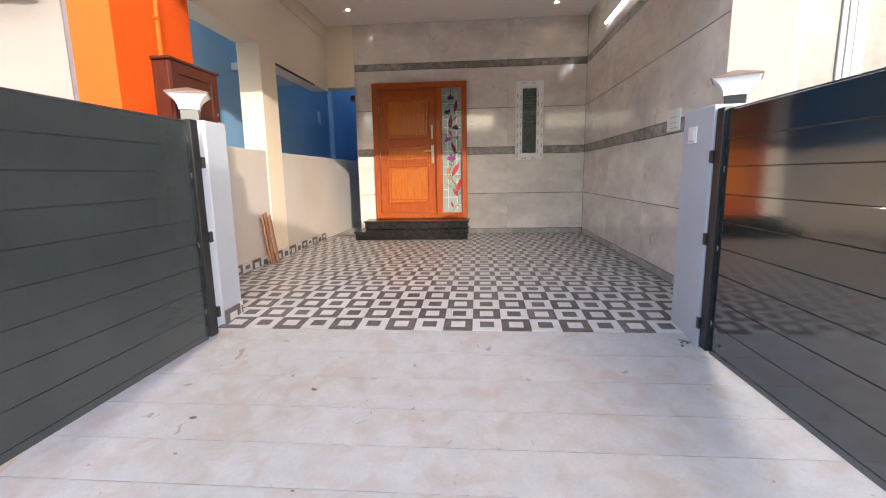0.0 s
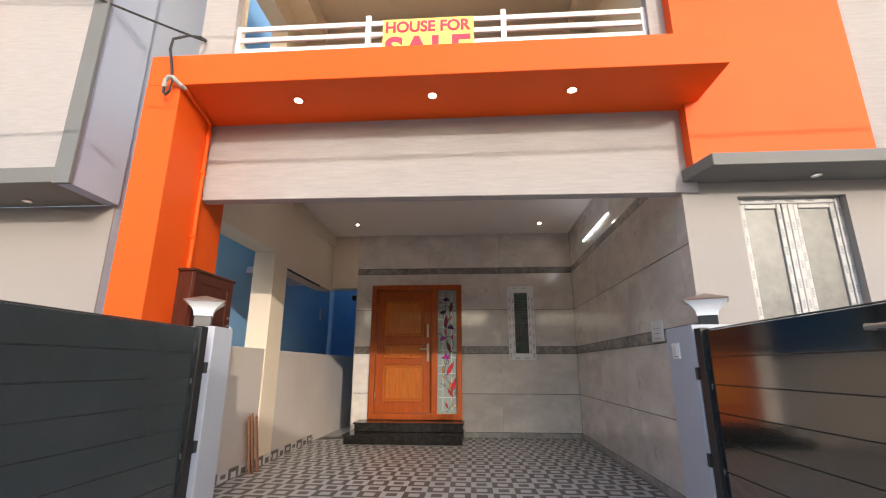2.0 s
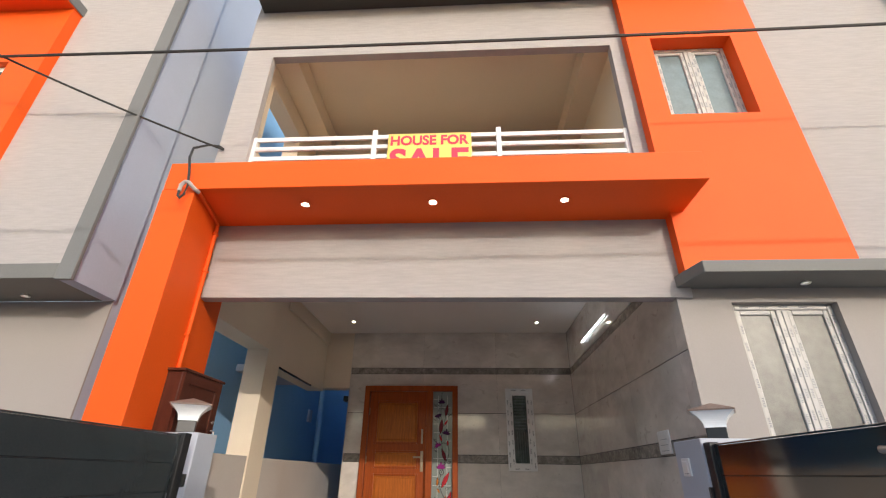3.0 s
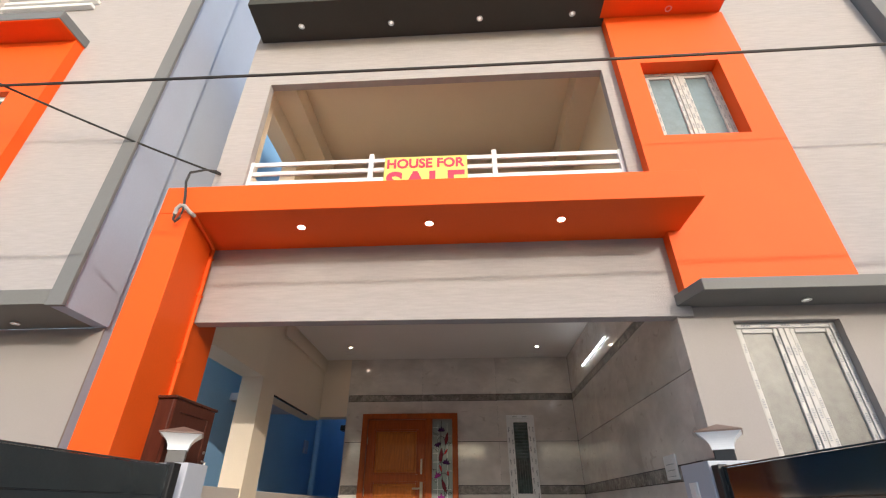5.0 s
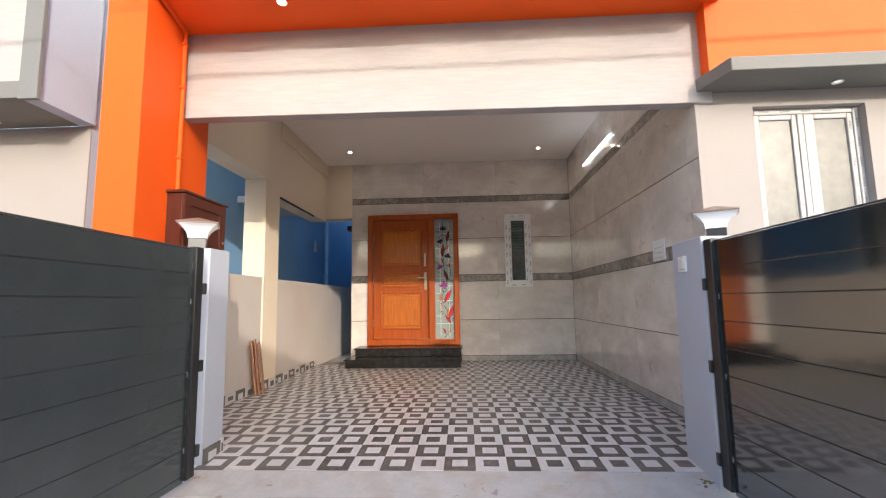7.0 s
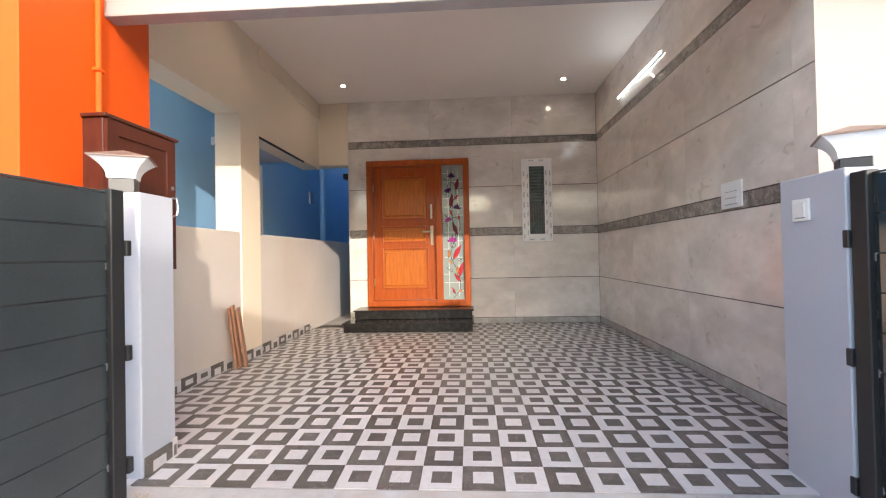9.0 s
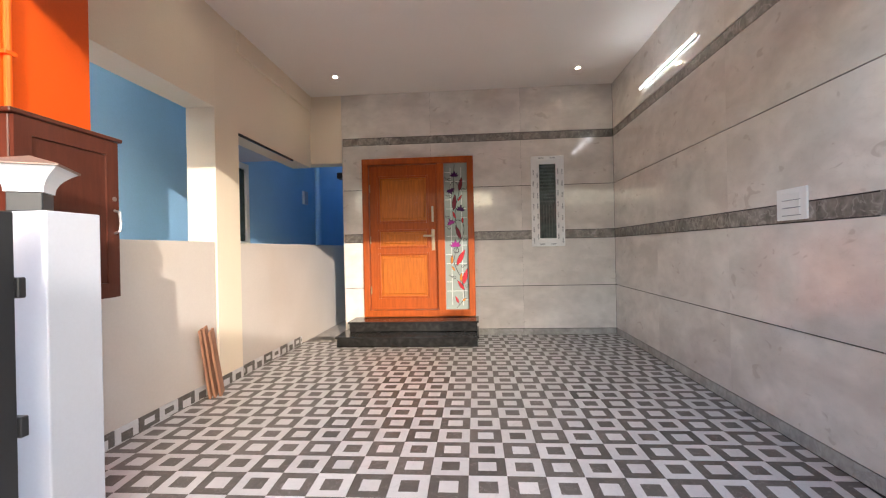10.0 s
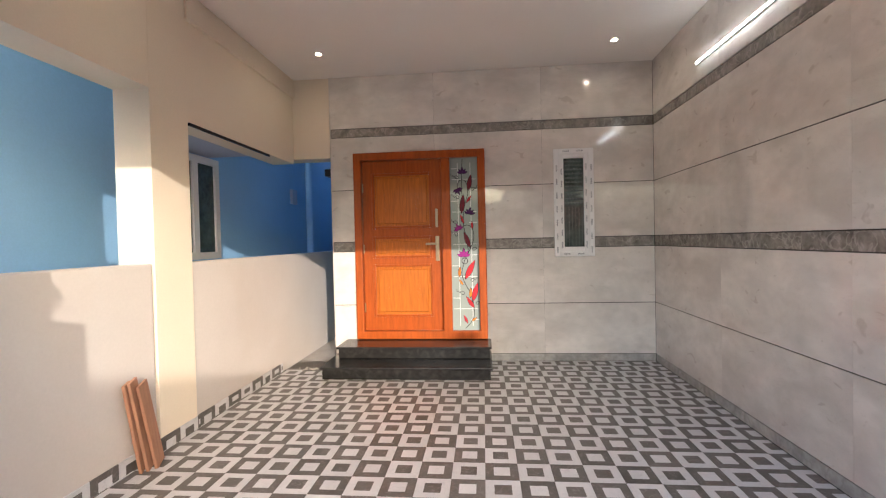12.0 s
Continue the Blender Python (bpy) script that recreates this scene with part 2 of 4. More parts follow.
def prism(points, axis, a, b, bevel=0.0):
    """A flat outline of 2D points pushed from a to b along axis."""
    bm = bmesh.new()
    place = {"x": lambda p, d: (d, p[0], p[1]), "y": lambda p, d: (p[0], d, p[1]), "z": lambda p, d: (p[0], p[1], d)}[axis]
    v0, v1 = [bm.verts.new(place(p, a)) for p in points], [bm.verts.new(place(p, b)) for p in points]
    bm.faces.new(v0)
    bm.faces.new(v1)
    for i in range(len(points)):
        j = (i + 1) % len(points)
        bm.faces.new((v0[i], v0[j], v1[j], v1[i]))
    bmesh.ops.recalc_face_normals(bm, faces=bm.faces)
    if bevel > 0:
        bmesh.ops.bevel(bm, geom=list(bm.edges), offset=bevel, segments=1, affect="EDGES")
    return bm


def rod(p, q, r0, r1=None, n=10, bm=None):
    """A round rod from p to q."""
    bm = bm or bmesh.new()
    p, q = Vector(p), Vector(q)
    d = q - p
    m = Matrix.Translation((p + q) / 2) @ d.to_track_quat("Z", "Y").to_matrix().to_4x4()
    bmesh.ops.create_cone(bm, cap_ends=True, segments=n, radius1=r0, radius2=r0 if r1 is None else r1, depth=d.length, matrix=m)
    return bm


def tube(points, r, n=6):
    """A round tube along a line of points."""
    bm, rings = bmesh.new(), []
    pts = [Vector(p) for p in points]
    for i, p in enumerate(pts):
        d = (pts[min(i + 1, len(pts) - 1)] - pts[max(i - 1, 0)]).normalized()
        q = d.to_track_quat("Z", "Y")
        rings.append([bm.verts.new(p + q @ Vector((r * math.cos(2 * math.pi * k / n), r * math.sin(2 * math.pi * k / n), 0))) for k in range(n)])
    for a, b in zip(rings, rings[1:]):
        for k in range(n):
            bm.faces.new((a[k], a[(k + 1) % n], b[(k + 1) % n], b[k]))
    bm.faces.new(rings[0][::-1])
    bm.faces.new(rings[-1])
    return bm


def to_mesh(name, bm, materials):
    me = bpy.data.meshes.new(name)
    bm.to_mesh(me)
    bm.free()
    for m in materials if isinstance(materials, (list, tuple)) else [materials]:
        me.materials.append(m)
    return me


def smooth(ob):
    for p in ob.data.polygons:
        p.use_smooth = True
    return ob


def thing(name, at, label, category, group=""):
    """An Empty at the base of a thing, to parent its parts."""
    ob = new(name)
    ob.empty_display_size = 0.1
    ob.location = at
    return tagged(ob, label, category, group)


def origin(ob):
    return ob.location.copy() if ob.parent is None else Vector((0, 0, 0))


def part(name, bm, material, parent, label=""):
    """Links a bmesh, in world metres, as one mesh under a thing or a part."""
    ob = new(name, to_mesh(name, bm, material))
    ob.parent = parent
    ob.matrix_parent_inverse = Matrix.Translation(-origin(parent))
    return tagged(ob, label)


def piece(name, mesh, parent, at):
    """Links a shared mesh as one piece at a place in world metres."""
    ob = new(name, mesh)
    ob.parent = parent
    ob.location = Vector(at) - origin(parent)
    return ob


def single(name, bm, material, label, category, group=""):
    """A thing that is one mesh."""
    return tagged(new(name, to_mesh(name, bm, material)), label, category, group)


def structure(name, bm, material, label="", category=""):
    return tagged(new(name, to_mesh(name, bm, material)), label, category, kind="structure")


# ---- ground ----
ROAD_Z, EDGE_Y, EDGE_Z = -0.60, -0.50, -0.055


def floor_z(y):
    """The porch floor is level and falls a little towards the gate."""
    return 0.0 if y > 0.3 else EDGE_Z * (0.3 - y) / (0.3 - EDGE_Y)


bm = bmesh.new()
bmesh.ops.create_grid(bm, x_segments=8, y_segments=8, size=600, matrix=Matrix.Translation((0, 0, ROAD_Z)))
structure("ground", bm, EARTH, "brown trodden earth and dust of the street", "ground")

# the sloped entrance, in strips with scored grooves between them
ramp_x0, ramp_x1, slope, strip_w = -1.80, 2.08, 0.25, 0.232
ramp = structure("pavement_ramp", prism([(EDGE_Y, EDGE_Z - 0.012), (-2.85, EDGE_Z - 0.012 - slope * (2.85 + EDGE_Y)), (-2.85, ROAD_Z - 0.05), (EDGE_Y, ROAD_Z - 0.05)], "x", ramp_x0, ramp_x1),
                 CONCRETE, "pale scored cement ramp with reddish dust stains", "ramp")
ang = math.atan(slope)
strip_mesh = to_mesh("strip", box((-(ramp_x1 - ramp_x0) / 2, -strip_w / 2 / math.cos(ang) + 0.0016, -0.014), ((ramp_x1 - ramp_x0) / 2, strip_w / 2 / math.cos(ang) - 0.0016, 0.0), 0.0012, 1,
                     pose(0, 0, 0, math.degrees(ang))), RAMP)
for i in range(10):
    yc = EDGE_Y - strip_w * (i + 0.5)
    piece("strip", strip_mesh, ramp, ((ramp_x0 + ramp_x1) / 2, yc, EDGE_Z + slope * (yc - EDGE_Y)))

# ---- walls and openings ----


def cut(u0, u1, z0, z1, holes):
    """Rectangles that fill u0..u1 by z0..z1 around the holes (u0, u1, z0, z1)."""
    rects = [(u0, u1, z0, z1)]
    for a, b, c, d in holes:
        nxt = []
        for r in rects:
            if b <= r[0] or a >= r[1] or d <= r[2] or c >= r[3]:
                nxt.append(r)
                continue
            ia, ib = max(a, r[0]), min(b, r[1])
            if r[0] < ia:
                nxt.append((r[0], ia, r[2], r[3]))
            if ib < r[1]:
                nxt.append((ib, r[1], r[2], r[3]))
            if r[2] < c:
                nxt.append((ia, ib, r[2], min(c, r[3])))
            if d < r[3]:
                nxt.append((ia, ib, max(d, r[2]), r[3]))
        rects = nxt
    return rects


def wall_y(name, x0, x1, y0, y1, z0, z1, holes, material, label="", make=structure):
    """A wall along x, between y0 and y1, with openings through it."""
    bm = bmesh.new()
    if len(holes) == 1:
        a, b, c, d = holes[0]
        loops = [[bm.verts.new((x, y, z)) for x, z in ((xa, za), (xb, za), (xb, zb), (xa, zb))] for y in (y0, y1) for xa, xb, za, zb in ((x0, x1, z0, z1), (a, b, c, d))]
        for p, q in ((0, 1), (3, 2), (2, 0), (1, 3)):
            for k in range(4):
                j = (k + 1) % 4
                bm.faces.new((loops[p][k], loops[p][j], loops[q][j], loops[q][k]))
        bmesh.ops.recalc_face_normals(bm, faces=bm.faces)
    else:
        for a, b, c, d in cut(x0, x1, z0, z1, holes):
            add_box(bm, (a, y0, c), (b, y1, d))
    return make(name, bm, material, label, "wall")


CEIL = 3.28
DOOR = (-1.328, 0.172, 0.262, 2.392)
WIN = (0.930, 1.360, 1.168, 2.358)
LINES = [0.085, 0.652, 1.270, 1.381, 1.978, 2.587, 2.685, CEIL]

back = wall_y("wall_back", -1.594, 2.23, 4.0, 4.23, -0.3, CEIL, [DOOR, WIN], GROUT, "porch back wall clad in glossy greige marble tiles")
right = structure("wall_right", box((2.012, 0.17, -0.3), (2.23, 4.0, CEIL)), GROUT, "porch side wall clad in glossy greige marble tiles", "wall")


def clad(parent, axis, plane, joints, holes):
    """Marble tiles, band tiles and skirting on a wall, each a piece with an open joint round it."""
    g = 0.0045
    rows = [(0.0, LINES[0], SKIRTTILE, "skirting_tile")] + [(a, b, BANDTILE if b - a < 0.2 else WALLTILE, "band_tile" if b - a < 0.2 else "wall_tile") for a, b in zip(LINES, LINES[1:])]
    for z0, z1, material, name in rows:
        seams = joints
        if material is not WALLTILE:
            seams = [joints[0]]
            while seams[-1] < joints[-1] - 0.9:
                seams.append(seams[-1] + 0.6)
            seams.append(joints[-1])
        for u0, u1 in zip(seams, seams[1:]):
            bm = bmesh.new()
            proud = 0.012 if material is WALLTILE else 0.010
            for a, b, c, d in cut(u0 + 0.0006, u1 - 0.0006, z0 + g * 0.8, z1 - g * 0.8, holes):
                if axis == "y":
                    add_box(bm, (a, plane - proud, c), (b, plane + 0.002, d))
                else:
                    add_box(bm, (plane - proud, a, c), (plane + 0.002, b, d))
            part(name, bm, material, parent)


clad(back, "y", 4.0, [-1.606, -0.393, 0.806, 1.998], [DOOR, WIN])
clad(right, "x", 2.012, [-0.062, 0.106, 1.368, 2.63, 3.986], [])
structure("wall_tile_edge", box((-1.606, 3.988, 0.0), (-1.594, 4.23, CEIL)), WALLTILE, "tile edge strip at the wall's end")

structure("ceiling", box((-2.05, 0.02, CEIL), (2.23, 4.23, CEIL + 0.12)), CEILING, "smooth white painted porch ceiling", "ceiling")
structure("beam_front", prism([(-1.90, 2.405), (2.12, 2.378), (2.12, 3.40), (-1.90, 3.40)], "y", -0.09, 0.02, 0.004), BEIGE, "deep beige textured beam over the porch", "beam")

# left side of the porch: parapet, pillar, upper wall
structure("wall_left_parapet_front", box((-2.20, 0.38, -0.3), (-2.05, 1.70, 1.265), 0.006, 2), LOWCREAM, "low cream plastered parapet wall", "wall")
structure("wall_left_pillar", box((-2.30, 1.715, -0.3), (-2.04, 2.10, CEIL), 0.0015, 1), CREAM, "cream painted porch pillar", "pillar")
structure("beam_left_upper", box((-2.055, 2.10, 3.07), (-2.022, 4.0, CEIL), 0.006, 2), CREAM, "cream beam along the ceiling edge", "beam")
structure("wall_left_parapet_rear", box((-2.17, 2.10, -0.3), (-2.05, 9.0, 1.257), 0.006, 2), LOWCREAM, "low cream plastered parapet wall with splashes", "wall")
structure("wall_left_lintel_front", box((-2.30, 0.382, 2.43), (-2.04, 1.7145, CEIL)), CREAM, "cream wall over the side opening", "wall")
structure("wall_left_lintel_rear", box((-2.30, 2.10, 2.31), (-2.05, 4.0, CEIL)), CREAM, "cream wall over the rear side opening", "wall")
structure("wall_cross", box((-2.30, 4.0, 2.36), (-1.606, 4.23, CEIL)), CREAM, "cream wall over the side passage", "wall")
structure("wall_house_side", box((-1.594, 4.23, -0.3), (-1.40, 9.0, CEIL)), BLUE, "blue painted side wall of the passage", "wall")
structure("wall_passage_end", box((-2.75, 9.0, -0.3), (-1.40, 9.2, CEIL)), BLUE, "blue painted end wall of the passage", "wall")
structure("floor_passage", box((-2.75, 0.38, -0.3), (-2.20, 9.0, -0.03)), CONCRETE, "raw concrete passage floor", "floor")
structure("floor_passage_rear", box((-2.05, 3.60, -0.3), (-1.606, 9.0, -0.006), 0.004), CONCRETE, "raw concrete passage floor", "floor")
structure("trim_slab_edge", box((-2.062, 2.127, 2.285), (-2.044, 3.40, 2.308), 0.002), GRANITE, "dark stone strip under the lintel", "trim")
structure("slab_passage_shade", box((-2.75, 2.40, 2.31), (-2.302, 3.45, 2.40)), LAVENDER, "pale slab bridging the side passage", "slab")

# orange column with the fascia and the overhang
structure("column_orange", prism([(-2.045, -0.68), (-1.775, -0.68), (-1.965, 0.38), (-2.15, 0.38)], "z", -0.6, 3.09, 0.005), ORANGE, "bright orange painted column beside the porch", "column")
structure("fascia_orange", box((-2.04, -0.68, 3.09), (2.15, 0.10, 3.345), 0.006, 2), ORANGE, "bright orange overhang across the house front", "fascia")
structure("beam_orange_back", box((-2.30, 0.38, 2.43), (-2.051, 0.40, 3.09)), CREAM)

# right part of the front: window wall, slab, orange panel, plain upper wall
GWIN = (2.413, 3.205, 0.95, 2.345)
wall_y("wall_front_right", 2.014, 5.2, -0.06, 0.17, -0.6, 2.46, [GWIN], PLAIN_BEIGE, "beige plastered wall with a white window")
structure("slab_window_shade", prism([(2.085, -0.40), (5.2, -0.40), (5.2, -0.06), (2.0, -0.06)], "z", 2.46, 2.555, 0.004), GREY, "dark grey concrete shade slab over the window", "slab")
structure("wall_front_band", box((2.0, -0.06, 2.46), (5.2, 0.17, 2.5545)), PLAIN_BEIGE, "beige wall behind the shade slab", "wall")
structure("trim_corner_return", box((1.9995, -0.066, -0.3), (2.014, -0.0625, 2.41)), PLAIN_BEIGE, "thin plaster return at the porch corner", "trim")
UWIN = (2.285, 3.10, 4.165, 5.215)
wall_y("panel_orange", 2.05, 3.385, -0.20, 0.10, 2.555, 6.04, [UWIN], ORANGE, "tall bright orange wall panel with a recessed window")
structure("trim_window_reveal", box((2.285, -0.06, 4.165), (2.335, 0.09, 5.215)), ORANGE, "orange painted inner reveal of the upper window", "trim")
structure("wall_upper_right", box((3.385, -0.09, 2.555), (5.0, 0.15, 8.2)), BEIGE, "beige combed plaster wall", "wall")
structure("trim_far_right", box((5.0, -0.25, 2.555), (5.35, 0.15, 8.2)), TRIMGREY, "grey painted vertical band", "trim")
structure("wall_next_right", box((5.35, -0.09, -0.6), (7.5, 0.15, 8.2)), LAVENDER, "pale wall of the next house", "wall")

# balcony storey
FLOOR1 = 3.40
wall_y("wall_upper_front", -2.113, 2.05, -0.09, 0.0, 3.345, 6.04, [(-1.80, 1.915, 3.40, 5.27)], BEIGE, "beige combed plaster round the balcony opening")
structure("floor_balcony", box((-2.11, 0.0, 3.345), (2.05, 1.95, FLOOR1)), FLOORLIGHT, "balcony floor", "floor")
structure("ceiling_balcony", box((-2.11, 0.0, 5.72), (2.05, 1.95, 5.9)), CREAM, "smooth cream painted balcony ceiling", "ceiling")
wall_y("wall_balcony_back", -2.11, 2.05, 1.75, 1.95, FLOOR1, 5.72, [], CREAM, "cream painted balcony back wall")
bm = bmesh.new()
for a, b, c, d in cut(0.0, 1.75, FLOOR1, 5.72, [(0.25, 1.15, 4.2, 5.2)]):
    add_box(bm, (-2.11, a, c), (-1.90, b, d))
structure("wall_balcony_left", bm, CREAM, "cream balcony side wall with an opening", "wall")
structure("wall_balcony_right", box((2.0, 0.0, FLOOR1), (2.049, 1.75, 5.72)), CREAM, "cream balcony side wall", "wall")
structure("beam_balcony_left", box((-1.90, 0.0, 5.45), (-1.62, 1.75, 5.719)), CREAM, "cream beam along the balcony", "beam")
structure("beam_balcony_right", box((1.72, 0.0, 5.45), (1.999, 1.75, 5.719)), CREAM, "cream beam along the balcony", "beam")
structure("eaves_slab", prism([(-2.05, -0.09), (-2.03, -0.58), (3.36, -0.58), (3.36, -0.09)], "z", 6.036, 6.34, 0.004), EAVESGREY, "dark grey flat eaves slab", "eaves")
structure("eaves_soffit_orange", box((2.002, -0.572, 6.030), (3.352, -0.201, 6.036), 0.001), ORANGE, "orange painted underside of the eaves slab", "eaves")
structure("roof_slab", box((-2.11, -0.085, 6.04), (3.38, 9.0, 6.03 + 0.27)), CONCRETE, "flat roof", "roof")
structure("wall_house_core", box((-1.594, 4.24, CEIL), (5.0, 9.0, 6.03)), PLAIN_BEIGE, "upper storey behind the porch", "wall")
structure("wall_house_core_right", box((2.24, 3.0, -0.3), (5.0, 9.0, 6.03)), PLAIN_BEIGE, "house body behind the front rooms", "wall")

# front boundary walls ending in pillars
structure("wall_boundary_left", box((-1.80, -0.43, -0.6), (-1.42, -0.185, 1.338), 0.006, 2), SHADEDWHITE, "white painted boundary wall pillar beside the gate", "wall")
structure("wall_boundary_right", box((1.655, -0.66, -0.6), (5.0, -0.29, 1.315), 0.006, 2), SHADEDWHITE, "white painted boundary wall pillar beside the gate", "wall")

# plain house row across the street, behind the walk
structure("wall_across_street", box((1.0, -12.3, -0.6), (13.0, -12.0, 4.25)), PLAIN_BEIGE, "plain wall of the house across the street", "wall")
# added out of view: keeps bright low sky out of the tile reflections
structure("wall_across_street_low", box((-12.0, -12.3, -0.6), (0.98, -12.0, 3.2)), PLAIN_BEIGE, "plain unseen wall added to block the low sky", "wall")

# ---- front door ----
door = thing("door_1", (-0.58, 3.95, 0.262), "varnished teak front door with an etched flower glass sidelight, closed", "door")
door["kind"] = "structure"
dx0, dx1, dz0, dz1 = DOOR
FW, YF = 0.085, 3.935          # frame member width, front face of the frame
mx0 = dx0 + 1.005              # mullion between door leaf and sidelight
for nm, lo, hi in (("frame_jamb", (dx0, YF, dz0), (dx0 + FW, 4.10, dz1)), ("frame_jamb", (dx1 - FW, YF, dz0), (dx1, 4.10, dz1)),
                   ("frame_mullion", (mx0, YF, dz0), (mx0 + 0.10, 4.10, dz1 - FW)), ("frame_head", (dx0, YF - 0.002, dz1 - FW), (dx1, 4.10, dz1)),
                   ("frame_threshold", (dx0, YF - 0.002, dz0), (dx1, 4.10, dz0 + 0.09))):
    part(nm, box(lo, hi, 0.010, 2), TEAK, door)
lx0, lx1, lz0, lz1 = dx0 + FW + 0.004, mx0 - 0.004, dz0 + 0.094, dz1 - FW - 0.004
leaf_holes = [(lx0 + 0.105, lx1 - 0.11, lz0 + 0.15, lz0 + 0.76), (lx0 + 0.105, lx1 - 0.11, lz0 + 0.83, lz0 + 1.08), (lx0 + 0.105, lx1 - 0.11, lz0 + 1.17, lz1 - 0.14)]
bm = bmesh.new()
for a, b, c, d in cut(lx0, lx1, lz0, lz1, leaf_holes):
    add_box(bm, (a, 4.003, c), (b, 4.043, d))
leaf = part("door_leaf", bm, TEAK, door)
for a, b, c, d in leaf_holes:
    bm = bmesh.new()
    for lo, hi in (((a, 3.996, c), (a + 0.03, 4.03, d)), ((b - 0.03, 3.996, c), (b, 4.03, d)), ((a + 0.03, 3.9965, c), (b - 0.03, 4.03, c + 0.03)), ((a + 0.03, 3.9965, d - 0.03), (b - 0.03, 4.03, d))):
        add_box(bm, lo, hi, 0.008, 2)
    part("panel_moulding", bm, TEAK, leaf)
    bm = box((a + 0.03, 4.016, c + 0.03), (b - 0.03, 4.035, d - 0.03))
    add_box(bm, (a + 0.055, 3.998, c + 0.055), (b - 0.055, 4.024, d - 0.055), 0.016, 1)
    panel = part("raised_panel", bm, TEAKLIGHT, leaf)
    # a carved sprig on either side of the panel
    for xs, lean in ((a + 0.16, 1), (b - 0.17, -1)):
        zc, hh = (c + d) / 2 - 0.02, min(0.11, (d - c) * 0.24)
        bm = tube([(xs + lean * 0.02 * math.sin(k * 0.7), 3.9985, zc - hh + 2 * hh * k / 9) for k in range(10)], 0.0032, 5)
        for k in range(5):
            zz, sd = zc - hh * 0.7 + hh * 0.36 * k, 1 if k % 2 else -1
            rod((xs, 3.9985, zz), (xs + sd * 0.026, 3.9985, zz + 0.016), 0.005, n=6, bm=bm)
        part("carved_sprig", bm, TEAKLIGHT, panel)
hx = lx1 - 0.055
lever = part("door_handle", box((hx - 0.022, 3.990, 1.145), (hx + 0.022, 4.004, 1.43), 0.006, 2), BRASS, leaf, "brushed brass lever handle plate")
bm = box((hx - 0.13, 3.953, 1.330), (hx + 0.015, 3.968, 1.355), 0.006, 2)
rod((hx, 3.993, 1.343), (hx, 3.960, 1.343), 0.011, bm=bm)
part("door_lever", bm, BRASS, leaf, "brushed brass lever")
bm = box((hx - 0.014, 3.958, 1.53), (hx + 0.014, 3.970, 1.74), 0.006, 2)
rod((hx, 4.003, 1.56), (hx, 3.966, 1.56), 0.008, bm=bm)
rod((hx, 4.003, 1.71), (hx, 3.966, 1.71), 0.008, bm=bm)
part("pull_handle", bm, BRASS, leaf, "brushed brass pull handle")
for z in (0.62, 1.3, 2.0):
    part("hinge", rod((lx0 + 0.002, 3.994, z - 0.05), (lx0 + 0.002, 3.994, z + 0.05), 0.008), BRASS, leaf)

# sidelight with painted vine
sx0, sx1, sz0, sz1 = mx0 + 0.10, dx1 - FW, dz0 + 0.09, dz1 - FW
side = part("sidelight_glass", box((sx0, 3.992, sz0), (sx1, 4.0, sz1)), ETCHED, door, "etched glass painted with a flowering vine")
bm = bmesh.new()
n_rows = 16
for i in range(1, n_rows):
    z = sz0 + (sz1 - sz0) * i / n_rows
    a, b = ((sx0 + 0.01, sx0 + 0.09), (sx1 - 0.10, sx1 - 0.01), (sx0 + 0.02, sx1 - 0.02))[i % 3]
    add_box(bm, (a, 3.9895, z - 0.003), (b, 3.9925, z + 0.003))
for fx in (0.28, 0.74):
    x = sx0 + (sx1 - sx0) * fx
    add_box(bm, (x - 0.003, 3.990, sz0 + 0.05), (x + 0.003, 3.9925, sz1 - 0.06))
part("etched_line", bm, ETCHLINE, side)
sw = sx1 - sx0


def on_glass(u, v):
    """A place on the sidelight: u across and v up, both 0 to 1."""
    return sx0 + u * sw, sz0 + v * (sz1 - sz0)


def curve(points, steps=7):
    """A smooth line through points of the sidelight."""
    pts = [Vector((*on_glass(u, v), 0)) for u, v in points]
    pts = [pts[0] * 2 - pts[1]] + pts + [pts[-1] * 2 - pts[-2]]
    out = []
    for p0, p1, p2, p3 in zip(pts, pts[1:], pts[2:], pts[3:]):
        for k in range(steps):
            t = k / steps
            out.append(0.5 * (2 * p1 + (p2 - p0) * t + (2 * p0 - 5 * p1 + 4 * p2 - p3) * t * t + (3 * p1 - p0 - 3 * p2 + p3) * t ** 3))
    out.append(pts[-2])
    return [(q.x, 3.989, q.y) for q in out]


for points in (((0.46, 0.01), (0.68, 0.05), (0.79, 0.10), (0.71, 0.20), (0.50, 0.265), (0.37, 0.325), (0.43, 0.38), (0.50, 0.415), (0.68, 0.47), (0.82, 0.53), (0.79, 0.585), (0.61, 0.61), (0.39, 0.60), (0.30, 0.585)),
               ((0.63, 0.45), (0.55, 0.54), (0.46, 0.62), (0.50, 0.71), (0.64, 0.795), (0.59, 0.855), (0.43, 0.873), (0.29, 0.855), (0.26, 0.825)),
               ((0.50, 0.71), (0.42, 0.80), (0.43, 0.91), (0.46, 0.99))):
    part("vine_stem", tube(curve(points), 0.0042, 6), VINE, side)
ring_x, ring_z = on_glass(0.48, 0.403)
part("vine_ring", tube([(ring_x + 0.034 * math.cos(k * 0.45), 3.9885, ring_z + 0.034 * math.sin(k * 0.45)) for k in range(15)], 0.005, 6), VINE, side)


